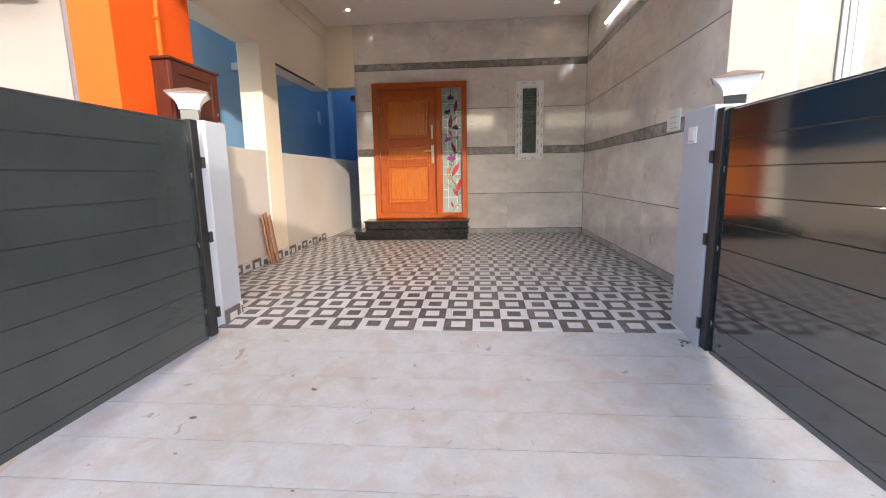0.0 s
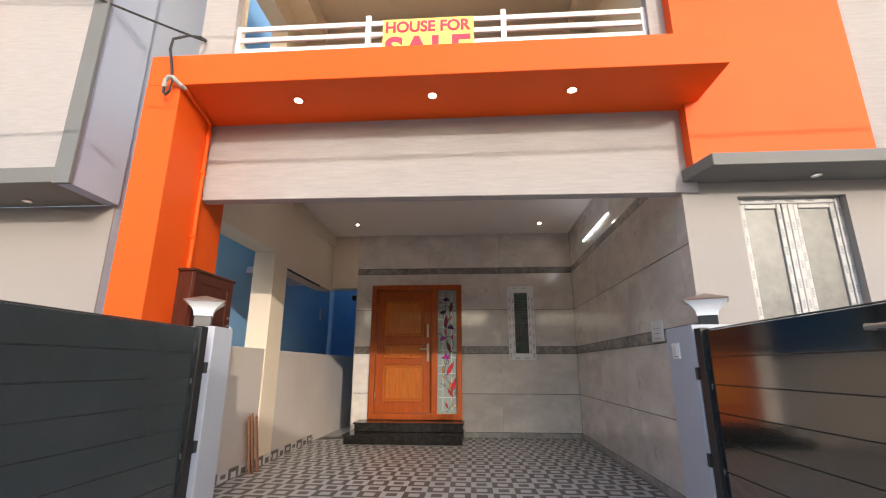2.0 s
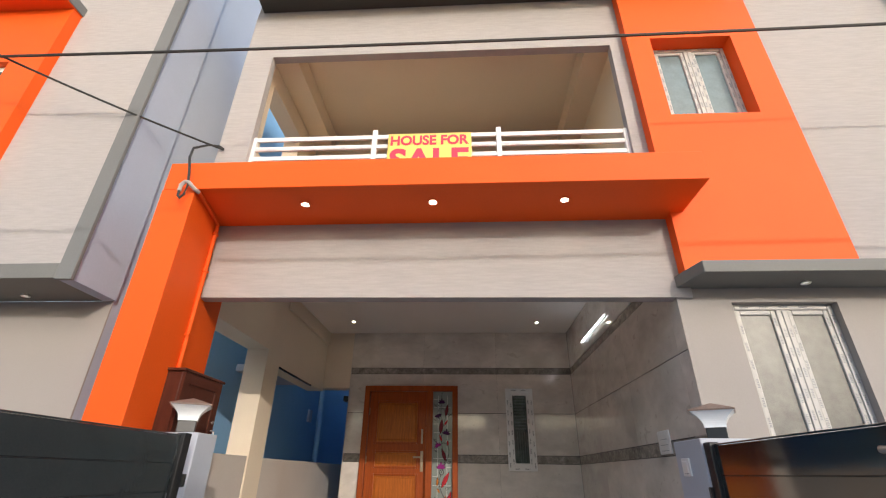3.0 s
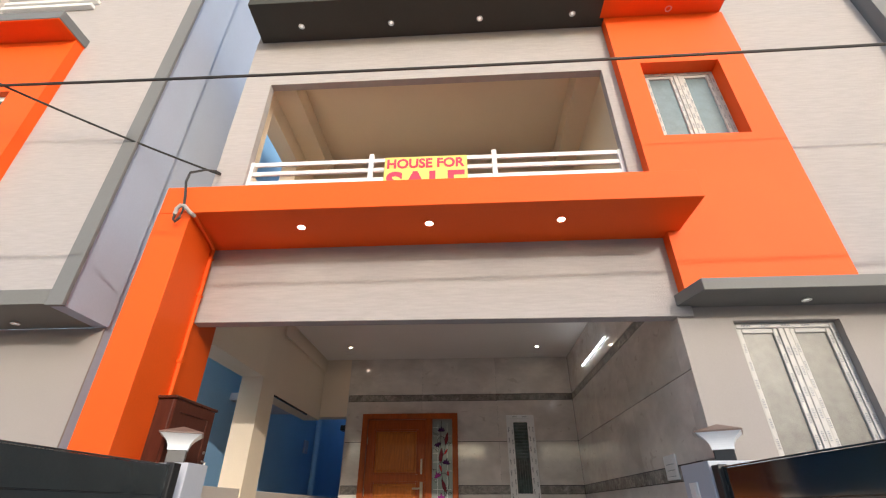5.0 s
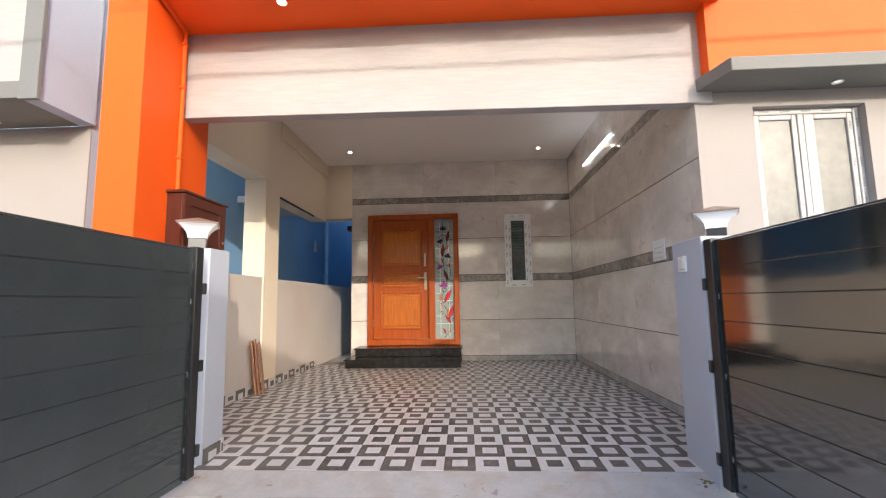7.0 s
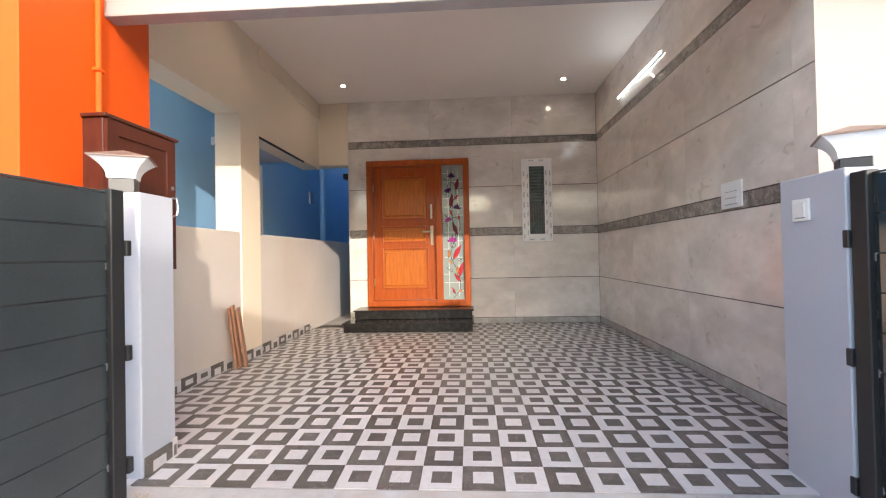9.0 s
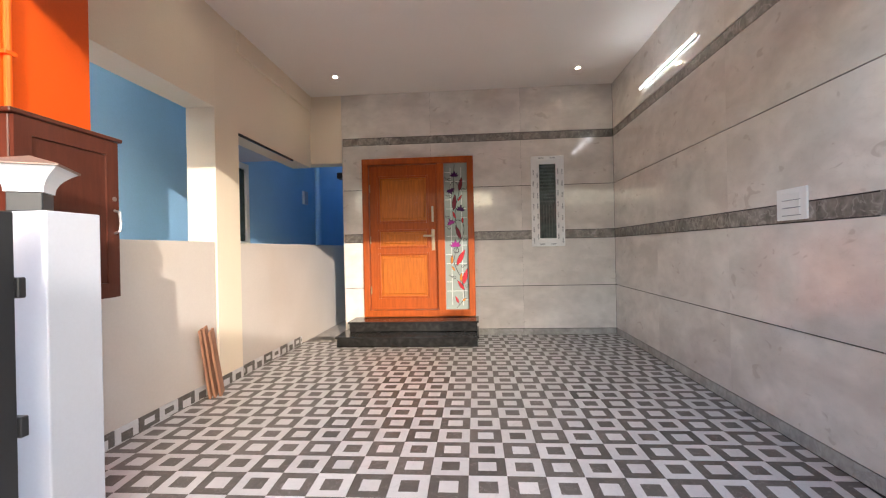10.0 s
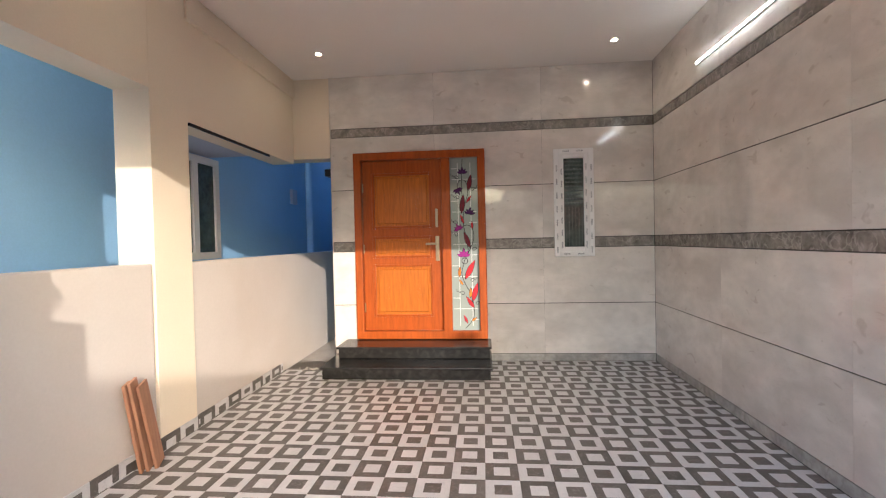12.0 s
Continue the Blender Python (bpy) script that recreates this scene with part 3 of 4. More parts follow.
def petal(x, z, length, width, angle, material, name="petal"):
    """A flat pointed leaf painted on the glass."""
    pts = []
    for k in range(15):
        f = k / 14
        pts.append((length * f, width * math.sin(math.pi * f) ** 0.8 * (1 - 0.35 * f)))
    for k in range(13, 0, -1):
        f = k / 14
        pts.append((length * f, -width * math.sin(math.pi * f) ** 0.8 * (1 - 0.35 * f)))
    ca, sa = math.cos(radians(angle)), math.sin(radians(angle))
    out = [(x + p * ca - q * sa, z + p * sa + q * ca) for p, q in pts]
    d = random.random() * 0.0015
    ox, oz = x + 0.5 * length * ca, z + 0.5 * length * sa
    grown = [(ox + (px - ox) * 1.10 + (0.0 if abs(px - ox) < 1e-6 else math.copysign(0.0025, px - ox)), oz + (pz - oz) * 1.08 + math.copysign(0.0025, pz - oz)) for px, pz in out]
    rim = part(name, prism(out, "y", 3.9855 - d, 3.9915), material, side)
    part("petal_outline", prism(grown, "y", 3.9895, 3.9918), VINE, side)
    if length > 0.1:
        vx, vz = x + 0.85 * length * ca, z + 0.85 * length * sa
        part("petal_vein", tube([(x, 3.985 - d, z), (ox - 0.006 * sa, 3.985 - d, oz + 0.006 * ca), (vx, 3.985 - d, vz)], 0.0018, 4), VINE, side)


def bloom(x, z, r, material, turn=0):
    for a in (15, 50, 90, 130, 165):
        petal(x, z, r * (1.15 if a == 90 else 0.95), r * 0.22, a + turn, material)


# leaves: where each springs, where its tip lies
for u0, v0, u1, v1, mt in ((0.50, 0.30, 0.84, 0.405, PETALRED), (0.75, 0.17, 0.93, 0.275, PETALRED), (0.79, 0.13, 0.52, 0.195, PETALRED), (0.54, 0.04, 0.41, 0.088, PETALRED),
                           (0.71, 0.055, 0.87, 0.073, PETALGOLD), (0.27, 0.31, 0.30, 0.37, PETALGOLD), (0.40, 0.265, 0.27, 0.295, PETALGOLD), (0.66, 0.19, 0.68, 0.247, PETALGOLD),
                           (0.68, 0.48, 0.48, 0.57, PETALDARK), (0.40, 0.68, 0.47, 0.785, PETALDARK), (0.66, 0.81, 0.76, 0.90, PETALDARK), (0.59, 0.74, 0.76, 0.78, PETALRED),
                           (0.78, 0.59, 0.77, 0.63, PETALRED), (0.47, 0.62, 0.36, 0.67, PETALRED)):
    (xa, za), (xb, zb) = on_glass(u0, v0), on_glass(u1, v1)
    ln = math.hypot(xb - xa, zb - za)
    petal(xa, za, ln, max(ln * 0.15, 0.013), math.degrees(math.atan2(zb - za, xb - xa)), mt)
for u, v, r_, mt, turn in ((0.45, 0.43, 0.080, PETALPINK, 0), (0.30, 0.585, 0.062, PETALPINK, 25), (0.68, 0.675, 0.066, PETALPURPLE, -10), (0.26, 0.82, 0.062, PETALPURPLE, 200), (0.45, 0.91, 0.062, PETALPURPLE, 0)):
    bloom(*on_glass(u, v), r_, mt, turn)
for u, v, sgn in ((0.24, 0.885, -1), (0.82, 0.815, 1), (0.25, 0.77, -1), (0.18, 0.625, -1), (0.19, 0.555, -1), (0.84, 0.47, 1), (0.38, 0.215, -1), (0.75, 0.29, 1), (0.92, 0.155, 1)):
    x, z = on_glass(u, v)
    part("tendril", tube([(x + sgn * 0.030 * (1 - k / 22) * math.cos(k * 0.42), 3.989, z + 0.026 * (1 - k / 22) * math.sin(k * 0.42)) for k in range(18)], 0.0036, 5), VINE, side)
    for f in (0.0, 0.5):
        part("tendril_hair", tube([(x + sgn * 0.02, 3.9892, z + 0.015 - f * 0.02), (x + sgn * 0.045, 3.9892, z + 0.026 - f * 0.02), (min(max(x + sgn * 0.075, sx0 + 0.006), sx1 - 0.006), 3.9892, z + 0.044 - f * 0.03)], 0.0018, 4), VINE, side)

# granite steps
for lo, hi, nm in (((-1.53, 3.265, 0.0), (0.205, 3.988, 0.125), "lower"), ((-1.46, 3.58, 0.131), (0.205, 3.988, 0.256), "upper")):
    st = thing("door_step", ((lo[0] + hi[0]) / 2, (lo[1] + hi[1]) / 2, lo[2]), "black polished granite %s doorstep" % nm, "step", "door steps")
    part("riser_block", box((lo[0] + 0.02, lo[1] + 0.025, lo[2]), (hi[0] - 0.02, hi[1], hi[2] - 0.024)), GRANITE, st)
    part("tread_slab", box((lo[0], lo[1], hi[2] - 0.024), (hi[0], hi[1], hi[2]), 0.006, 2), GRANITE, st)


# ---- windows ----
def print_bars(parent, x0, x1, z0, z1, y, step):
    """Faint printed marks on the protective film of a frame member."""
    bm = bmesh.new()
    long_x = x1 - x0 > z1 - z0
    n = int((x1 - x0 if long_x else z1 - z0) / step)
    for i in range(n):
        for k in range(6):
            f, h = (i + 0.28) * step + k * 0.0115, 0.007 + 0.002 * ((k * 5 + i) % 2)
            if long_x:
                add_box(bm, (x0 + f, y - 0.0012, (z0 + z1) / 2 - h), (x0 + f + 0.0065, y + 0.001, (z0 + z1) / 2 + h))
            else:
                add_box(bm, ((x0 + x1) / 2 - h, y - 0.0012, z0 + f), ((x0 + x1) / 2 + h, y + 0.001, z0 + f + 0.0065))
    part("film_print", bm, FILMPRINT, parent)


def window(name, hole, y, fw, sashes, pane, label, marks=0.16, frame_material=None):
    """A white frame in an opening with one sash or two, facing -y."""
    x0, x1, z0, z1 = hole
    # default is the uPVC copy darkened for sunlit frames
    white = frame_material or SUNUPVC
    w = thing(name, ((x0 + x1) / 2, y, z0), label, "window")
    w["kind"] = "structure"
    for lo, hi in (((x0, y, z0), (x0 + fw, y + 0.06, z1)), ((x1 - fw, y, z0), (x1, y + 0.06, z1)), ((x0 + fw, y, z0), (x1 - fw, y + 0.06, z0 + fw)), ((x0 + fw, y, z1 - fw), (x1 - fw, y + 0.06, z1))):
        fr = part("window_frame", box(lo, hi, 0.006, 2), white, w)
        if marks:
            print_bars(fr, lo[0], hi[0], lo[2], hi[2], y, marks)
    span = (x1 - x0 - 2 * fw * sashes) / sashes
    for i in range(1, sashes):
        xm = x0 + i * (span + 2 * fw)
        for xa in (xm - fw + 0.001, xm + 0.001):
            fr = part("window_frame", box((xa, y, z0 + fw), (xa + fw - 0.002, y + 0.06, z1 - fw), 0.006, 2), white, w)
            if marks:
                print_bars(fr, xa, xa + fw, z0 + fw, z1 - fw, y, marks)
    for i in range(sashes):
        a = x0 + fw + i * (span + 2 * fw)
        b = a + span
        c, d = z0 + fw, z1 - fw
        s = fw * 0.85
        bm = bmesh.new()
        for lo, hi in (((a, y + 0.008, c), (a + s, y + 0.05, d)), ((b - s, y + 0.008, c), (b, y + 0.05, d)), ((a + s, y + 0.008, c), (b - s, y + 0.05, c + s)), ((a + s, y + 0.008, d - s), (b - s, y + 0.05, d))):
            add_box(bm, lo, hi, 0.005, 1)
        sash = part("sash", bm, white, w)
        if marks:
            print_bars(sash, a, a + s, c, d, y + 0.008, marks * 0.9)
            print_bars(sash, b - s, b, c, d, y + 0.008, marks * 0.95)
        part("pane", box((a + s, y + 0.025, c + s), (b - s, y + 0.033, d - s)), pane, sash)
    return w


narrow = window("window_1", WIN, 3.965, 0.058, 1, DARKGLASS, "narrow white window with a dark patterned pane", 0.15, UPVC)
bm = bmesh.new()
wx0, wx1, wz0, wz1 = WIN[0] + 0.108, WIN[1] - 0.108, WIN[2] + 0.11, WIN[3] - 0.11
for k in range(11):
    zc = wz1 - 0.03 - 0.046 * k
    for i in range(6):
        xc = wx0 + (wx1 - wx0) * (i + 0.25 + 0.5 * (k % 2)) / 6.2
        bmesh.ops.create_icosphere(bm, subdivisions=2, radius=0.019, matrix=pose(xc, 3.991, zc, 20) @ Matrix.Diagonal((1.0, 0.32, 0.8, 1)))
relief = part("glass_relief", bm, PEBBLE, narrow, "rows of raised glass scales")
for p in relief.data.polygons:
    p.use_smooth = True
bm = bmesh.new()
for i in range(6):
    xc = wx0 + (wx1 - wx0) * (i + 0.5) / 6
    rod((xc, 3.9915, wz0), (xc, 3.9915, wz1 - 0.53), 0.006, n=8, bm=bm)
part("glass_rib", bm, PEBBLE, narrow, "upright ribs in the glass")
window("window_2", GWIN, 0.0, 0.044, 2, FROST, "white double window with pebbled glass and printed protective film", 0.15)
window("window_3", (2.335, *UWIN[1:]), -0.05, 0.042, 2, BLUEGLASS, "white double window with blue-grey panes in the orange wall", 0.14)


# ---- lamps ----
def spot(x, y, z, label, group, glow=LED):
    s = thing("ceiling_light", (x, y, z), label, "light", group)
    bm = bmesh.new()
    bmesh.ops.create_cone(bm, cap_ends=False, segments=24, radius1=0.036, radius2=0.024, depth=0.012, matrix=Matrix.Translation((x, y, z - 0.006)))
    bmesh.ops.solidify(bm, geom=list(bm.faces), thickness=0.004)
    part("ring", bm, LEDRING, s)
    bm = bmesh.new()
    bmesh.ops.create_cone(bm, cap_ends=True, segments=24, radius1=0.019, radius2=0.019, depth=0.006, matrix=Matrix.Translation((x, y, z - 0.004)))
    part("diffuser", bm, glow, s, "warm white diffuser")
    return s


first = spot(-1.47, 3.315, CEIL, "small round recessed ceiling spotlight, lit", "porch ceiling lights")
for x, y in ((1.435, 3.40), (-1.47, 1.2), (1.435, 1.2)):
    copy_thing(first, pose(x, y, CEIL))
first = spot(-0.975, -0.44, 3.09, "small round spotlight under the orange overhang, lit", "overhang lights")
for x in (0.075, 1.13):
    copy_thing(first, pose(x, -0.44, 3.09))
first = spot(-1.5, -0.29, 6.04, "small round spotlight under the eaves", "eaves lights", LEDDIM)
for x in (-0.435, 0.606, 1.673, 2.758):
    copy_thing(first, pose(x, -0.275, 6.04))
spot(2.925, -0.19, 2.46, "small round spotlight under the grey slab", "slab lights", LEDDIM)

tl = thing("tube_light", (1.985, 2.35, 2.845), "slim wall batten tube light, lit cool white", "light")
part("batten", box((1.984, 1.72, 2.828), (1.999, 2.98, 2.854), 0.003), PLASTIC, tl)
part("tube", rod((1.979, 1.75, 2.841), (1.979, 2.95, 2.841), 0.007, n=12), TUBE, tl, "glowing cool white tube")


def gate_lamp(x, y, z, turn):
    """A square lamp with a flared milky body and a low pyramid cap on a black neck."""
    lp = thing("gate_lamp", (x, y, z), "square flared milky gate lamp with a bronze cap", "lamp", "gate lamps")
    m = pose(x, y, z, 0, 0, turn)
    part("neck", box((-0.056, -0.056, 0.0), (0.056, 0.056, 0.075), 0.004, 1, m), BLACK, lp)
    bm, rings = bmesh.new(), []
    for k in range(9):
        f = k / 8
        h = 0.060 + 0.062 * f ** 2.2
        rings.append([bm.verts.new(m @ Vector((sx * h, sy * h, 0.075 + 0.095 * f))) for sx, sy in ((-1, -1), (1, -1), (1, 1), (-1, 1))])
    for a, b in zip(rings, rings[1:]):
        for k in range(4):
            bm.faces.new((a[k], a[(k + 1) % 4], b[(k + 1) % 4], b[k]))
    bm.faces.new(rings[0][::-1])
    bm.faces.new(rings[-1])
    part("diffuser", bm, LAMPWHITE, lp, "milky white flared acrylic diffuser")
    bm = bmesh.new()
    add_box(bm, (-0.128, -0.128, 0.169), (0.128, 0.128, 0.177), 0.002, 1, m)
    base = [bm.verts.new(m @ Vector((sx * 0.128, sy * 0.128, 0.1772))) for sx, sy in ((-1, -1), (1, -1), (1, 1), (-1, 1))]
    tip = bm.verts.new(m @ Vector((0, 0, 0.224)))
    for k in range(4):
        bm.faces.new((base[k], base[(k + 1) % 4], tip))
    part("cap", bm, LAMPCAP, lp, "bronze pyramid cap")


gate_lamp(-1.555, -0.36, 1.338, 28)
gate_lamp(1.881, -0.42, 1.315, -28)


# ---- gates ----
def gate(x, face, y0, y1, z0, z1, material, label):
    """A leaf of horizontal planks between two steel posts, swung open square to the house."""
    g = thing("gate_leaf", (x, y0, z0), label, "gate", "entrance gate leaves")
    post = part("hinge_post", box((min(x - face * 0.015, x + face * 0.038), y0 - 0.075, z0 + 0.012), (max(x - face * 0.015, x + face * 0.038), y0, z1 + 0.012), 0.004), BLACK, g)
    part("end_post", box((x - 0.025, y1, z0), (x + 0.025, y1 + 0.05, z1), 0.004), BLACK, g)
    part("top_rail", box((x - 0.018, y1 + 0.05, z1 - 0.006), (x + 0.018, y0 - 0.075, z1 + 0.002), 0.002), material, g)
    h = 0.147
    part("backing_sheet", box((x - 0.006, y1 + 0.05, z0 + 0.004), (x + 0.006, y0 - 0.075, z1 - 0.01)), BLACK, g)
    z = z1 - 0.008
    while z > z0 + 0.02:
        lo = max(z - h + 0.002, z0)
        part("plank", box((x - 0.016, y1 + 0.05, lo), (x + 0.016, y0 - 0.075, z), 0.002), material, g)
        z -= h
    for k in range(12):
        zz = z0 + 0.06 + k * 0.108
        part("weld_bead", rod((x + face * 0.012, y0 - 0.078, zz), (x + face * 0.012, y0 - 0.078, zz + 0.03), 0.006, n=6), STEEL if k % 4 == 1 else BLACK, post)
    for zz in (z0 + 0.12, z0 + 0.62, z1 - 0.28):
        part("hinge", box((x + face * 0.02 - 0.03, y0 - 0.002, zz), (x + face * 0.02 + 0.03, y0 + 0.028, zz + 0.07), 0.004), BLACK, g)
    return g


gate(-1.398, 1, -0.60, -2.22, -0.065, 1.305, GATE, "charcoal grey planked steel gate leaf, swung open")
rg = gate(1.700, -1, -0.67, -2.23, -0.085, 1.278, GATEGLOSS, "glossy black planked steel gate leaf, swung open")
bm = rod((1.684, -1.86, 1.20), (1.655, -1.86, 1.20), 0.012)
rod((1.655, -1.86, 1.20), (1.655, -1.95, 1.20), 0.009, bm=bm)
part("latch", bm, STEEL, rg, "small steel latch")

# ---- meter cabinet on the orange column ----
cab = thing("meter_cabinet", (-1.80, 0.0, 0.94), "dark brown wooden meter cabinet on the orange column, door closed", "cabinet")
part("body", box((-1.929, -0.28, 0.94), (-1.735, 0.27, 1.765), 0.004), DARKWOOD, cab)
part("top_board", box((-1.929, -0.30, 1.765), (-1.705, 0.29, 1.785), 0.004), DARKWOOD, cab)
bm = bmesh.new()
for a, b, c, d in cut(-0.275, 0.265, 0.945, 1.76, [(-0.20, 0.19, 1.02, 1.685)]):
    add_box(bm, (-1.733, a, c), (-1.713, b, d))
dr = part("cabinet_door", bm, DARKWOOD, cab)
part("door_panel", box((-1.733, -0.199, 1.021), (-1.722, 0.189, 1.684)), DARKWOOD, dr)
part("handle", tube([(-1.713, 0.235, 1.28), (-1.685, 0.235, 1.29), (-1.680, 0.235, 1.34), (-1.685, 0.235, 1.39), (-1.713, 0.235, 1.40)], 0.007, 8), STEEL, dr, "chrome bow handle")
part("lock", rod((-1.714, 0.235, 1.46), (-1.708, 0.235, 1.46), 0.012), STEEL, dr)

# ---- planks leaning on the parapet ----
for i, (y, w, tz, off, lean) in enumerate(((1.475, 0.085, 0.57, 0.0, 5.0), (1.51, 0.10, 0.585, 0.021, 5.5), (1.56, 0.125, 0.555, 0.044, 6.0))):
    bm = box((-0.009, -w / 2, 0.0), (0.009, w / 2, tz), 0.003, 1, pose(-1.975 + off, y, 0.002, 0, -lean, 0) @ pose(0, 0, 0, 9 + i, 0, 18))
    single("wooden_plank", bm, PLANKWOOD, "short reddish-brown wooden plank leaning on the wall", "plank", "leaning planks")


# ---- switches ----
def switch(at, axis, w, h, gangs, label):
    s = thing("switch_plate", at, label, "switch")
    x, y, z = at
    if axis == "x":
        part("plate", box((x - 0.012, y - w / 2, z), (x, y + w / 2, z + h), 0.004, 2), PLASTIC, s)
        for k in range(gangs):
            a = z + h * (0.14 + 0.72 * k / gangs)
            part("rocker", box((x - 0.0165, y - w * 0.30, a + 0.003), (x - 0.011, y + w * 0.30, a + 0.72 * h / gangs - 0.003), 0.002), PLASTIC, s)
            part("rocker_gap", box((x - 0.0125, y - w * 0.31, a - 0.001), (x - 0.0115, y + w * 0.31, a + 0.0025)), FILMPRINT, s)
    else:
        part("plate", box((x - w / 2, y - 0.012, z), (x + w / 2, y, z + h), 0.004, 2), PLASTIC, s)
        for k in range(gangs):
            a = x - w / 2 + w * (0.3 + 0.4 * k / gangs)
            part("rocker", box((a, y - 0.016, z + h * 0.3), (a + 0.4 * w / gangs, y - 0.011, z + h * 0.7), 0.002), PLASTIC, s)


switch((2.0, 0.705, 1.285), "x", 0.245, 0.183, 3, "wide white switch plate on the tiled wall")
switch((1.655, -0.431, 1.119), "x", 0.10, 0.098, 1, "single white switch plate on the gate pillar")

# ---- balcony railing and sign ----
rail = thing("balcony_railing", (0.05, -0.02, 3.40), "white painted railing with horizontal bars", "railing")
for x in (-1.79, -0.56, 0.675, 1.905):
    hgt = 4.21 if -1 < x < 1 else 4.155
    part("post", box((x - 0.024, -0.045, 3.345), (x + 0.024, 0.0, hgt), 0.003), RAILWHITE, rail)
for z in (4.13, 4.01, 3.89, 3.755):
    part("bar", box((-1.80, -0.035, z - 0.025), (1.915, -0.012, z + 0.025), 0.003), RAILWHITE, rail)

sign = thing("sale_sign", (0.0, -0.06, 3.42), "yellow house sale sign with red block letters", "sign")
part("sheet", box((-0.415, -0.066, 3.42), (0.405, -0.060, 4.132), 0.001), SIGNYELLOW, sign)


def lettering(text, x, z, width, height, y, material, parent, bold=0.012):
    cu = bpy.data.curves.new("letters", "FONT")
    cu.body, cu.size, cu.extrude, cu.offset = text, 1.0, 0.002, bold
    cu.align_x, cu.align_y = "CENTER", "BOTTOM_BASELINE"
    ob = bpy.data.objects.new("letters", cu)
    scene.collection.objects.link(ob)
    bpy.context.view_layer.update()
    me = bpy.data.meshes.new_from_object(ob.evaluated_get(bpy.context.evaluated_depsgraph_get()))
    bpy.data.objects.remove(ob)
    xs, ys = [v.co.x for v in me.vertices], [v.co.y for v in me.vertices]
    sx, sy = width / (max(xs) - min(xs)), height / (max(ys) - min(ys))
    cx, by = (max(xs) + min(xs)) / 2, min(ys)
    for v in me.vertices:
        v.co = Vector((x + (v.co.x - cx) * sx, y - v.co.z, z + (v.co.y - by) * sy))
    me.materials.clear()
    me.materials.append(material)
    me.name = "lettering"
    o = new("lettering", me)
    o.parent = parent
    o.matrix_parent_inverse = Matrix.Translation(-origin(parent))


lettering("HOUSE FOR", -0.005, 3.985, 0.77, 0.122, -0.0665, SIGNRED, sign, 0.034)
lettering("SALE", -0.005, 3.662, 0.77, 0.285, -0.0665, SIGNRED, sign, 0.034)

# ---- litter on the ramp ----
def ramp_z(y):
    return EDGE_Z + slope * (y - EDGE_Y)


random.seed(7)
for x, y, r, turn in ((-1.104, -1.293, 0.026, 10), (-0.544, -1.069, 0.028, -25), (-0.272, -1.732, 0.026, 60), (-1.054, -1.511, 0.012, 30), (-0.708, -0.967, 0.010, 80), (-0.422, -1.672, 0.012, 0)):
    r *= 0.7
    pts = [(r * math.cos(a) * (1 + 0.15 * random.random()), 0.45 * r * math.sin(a)) for a in [k * math.pi / 6 for k in range(12)]]
    bm = prism(pts, "z", 0.0, 0.0015)
    for v in bm.verts:
        v.co.z += 6.0 * v.co.x * v.co.x
    bmesh.ops.transform(bm, matrix=pose(x, y, ramp_z(y) + 0.0005, math.degrees(math.atan(slope)), 0, turn), verts=bm.verts)
    single("dry_leaf", bm, LEAFBROWN, "small dry fallen leaf on the ramp", "leaf", "fallen leaves")


def crumbs(x, y, z, n, spread, material, label):
    bm = bmesh.new()
    for _ in range(n):
        px, py = x + random.gauss(0, spread), y + random.gauss(0, spread * 0.6)
        s = random.uniform(0.004, 0.012)
        bmesh.ops.create_icosphere(bm, subdivisions=1, radius=s, matrix=pose(px, py, z + s * 0.4, 0, 0, random.uniform(0, 90)) @ Matrix.Diagonal((1.2, 0.9, 0.7, 1)))
    tagged(single("mortar_crumbs", bm, material, label, "debris"), kind="stuff")


crumbs(1.645, -0.60, ramp_z(-0.60), 26, 0.035, LEAFBROWN, "brown crumbs and dust at the gate pillar")
crumbs(-1.36, -0.56, ramp_z(-0.56), 30, 0.035, MORTAR, "pale cement crumbs at the gate pillar")
crumbs(-1.75, 3.62, 0.0, 40, 0.08, MORTAR, "loose cement crumbs at the end of the tiles")

# ---- cables and conduit ----
cond = thing("conduit_pipe", (-1.850, -0.17, 1.785), "orange painted conduit pipe down the column to the meter cabinet", "pipe")
part("pipe", rod((-1.850, -0.17, 1.785), (-1.850, -0.17, 3.06), 0.016), ORANGE, cond)
for z in (2.05, 2.6, 2.95):
    part("clip", box((-1.872, -0.198, z), (-1.832, -0.142, z + 0.02), 0.003), ORANGE, cond)
part("bent_pipe", tube([(-1.850, -0.17, 3.05), (-1.835, -0.25, 3.07), (-1.80, -0.42, 3.072), (-1.755, -0.66, 3.07)], 0.015, 8), ORANGE, cond)
part("conduit_hook", tube([(-1.755, -0.66, 3.07), (-1.758, -0.705, 3.068), (-1.775, -0.73, 3.085), (-1.80, -0.74, 3.112), (-1.832, -0.74, 3.118), (-1.858, -0.737, 3.09), (-1.862, -0.733, 3.04)], 0.016, 8), CONDUIT, cond, "bent grey conduit hook")


def sag(a, b, drop, n=24):
    a, b = Vector(a), Vector(b)
    return [a.lerp(b, i / n) - Vector((0, 0, drop * 4 * (i / n) * (1 - i / n))) for i in range(n + 1)]


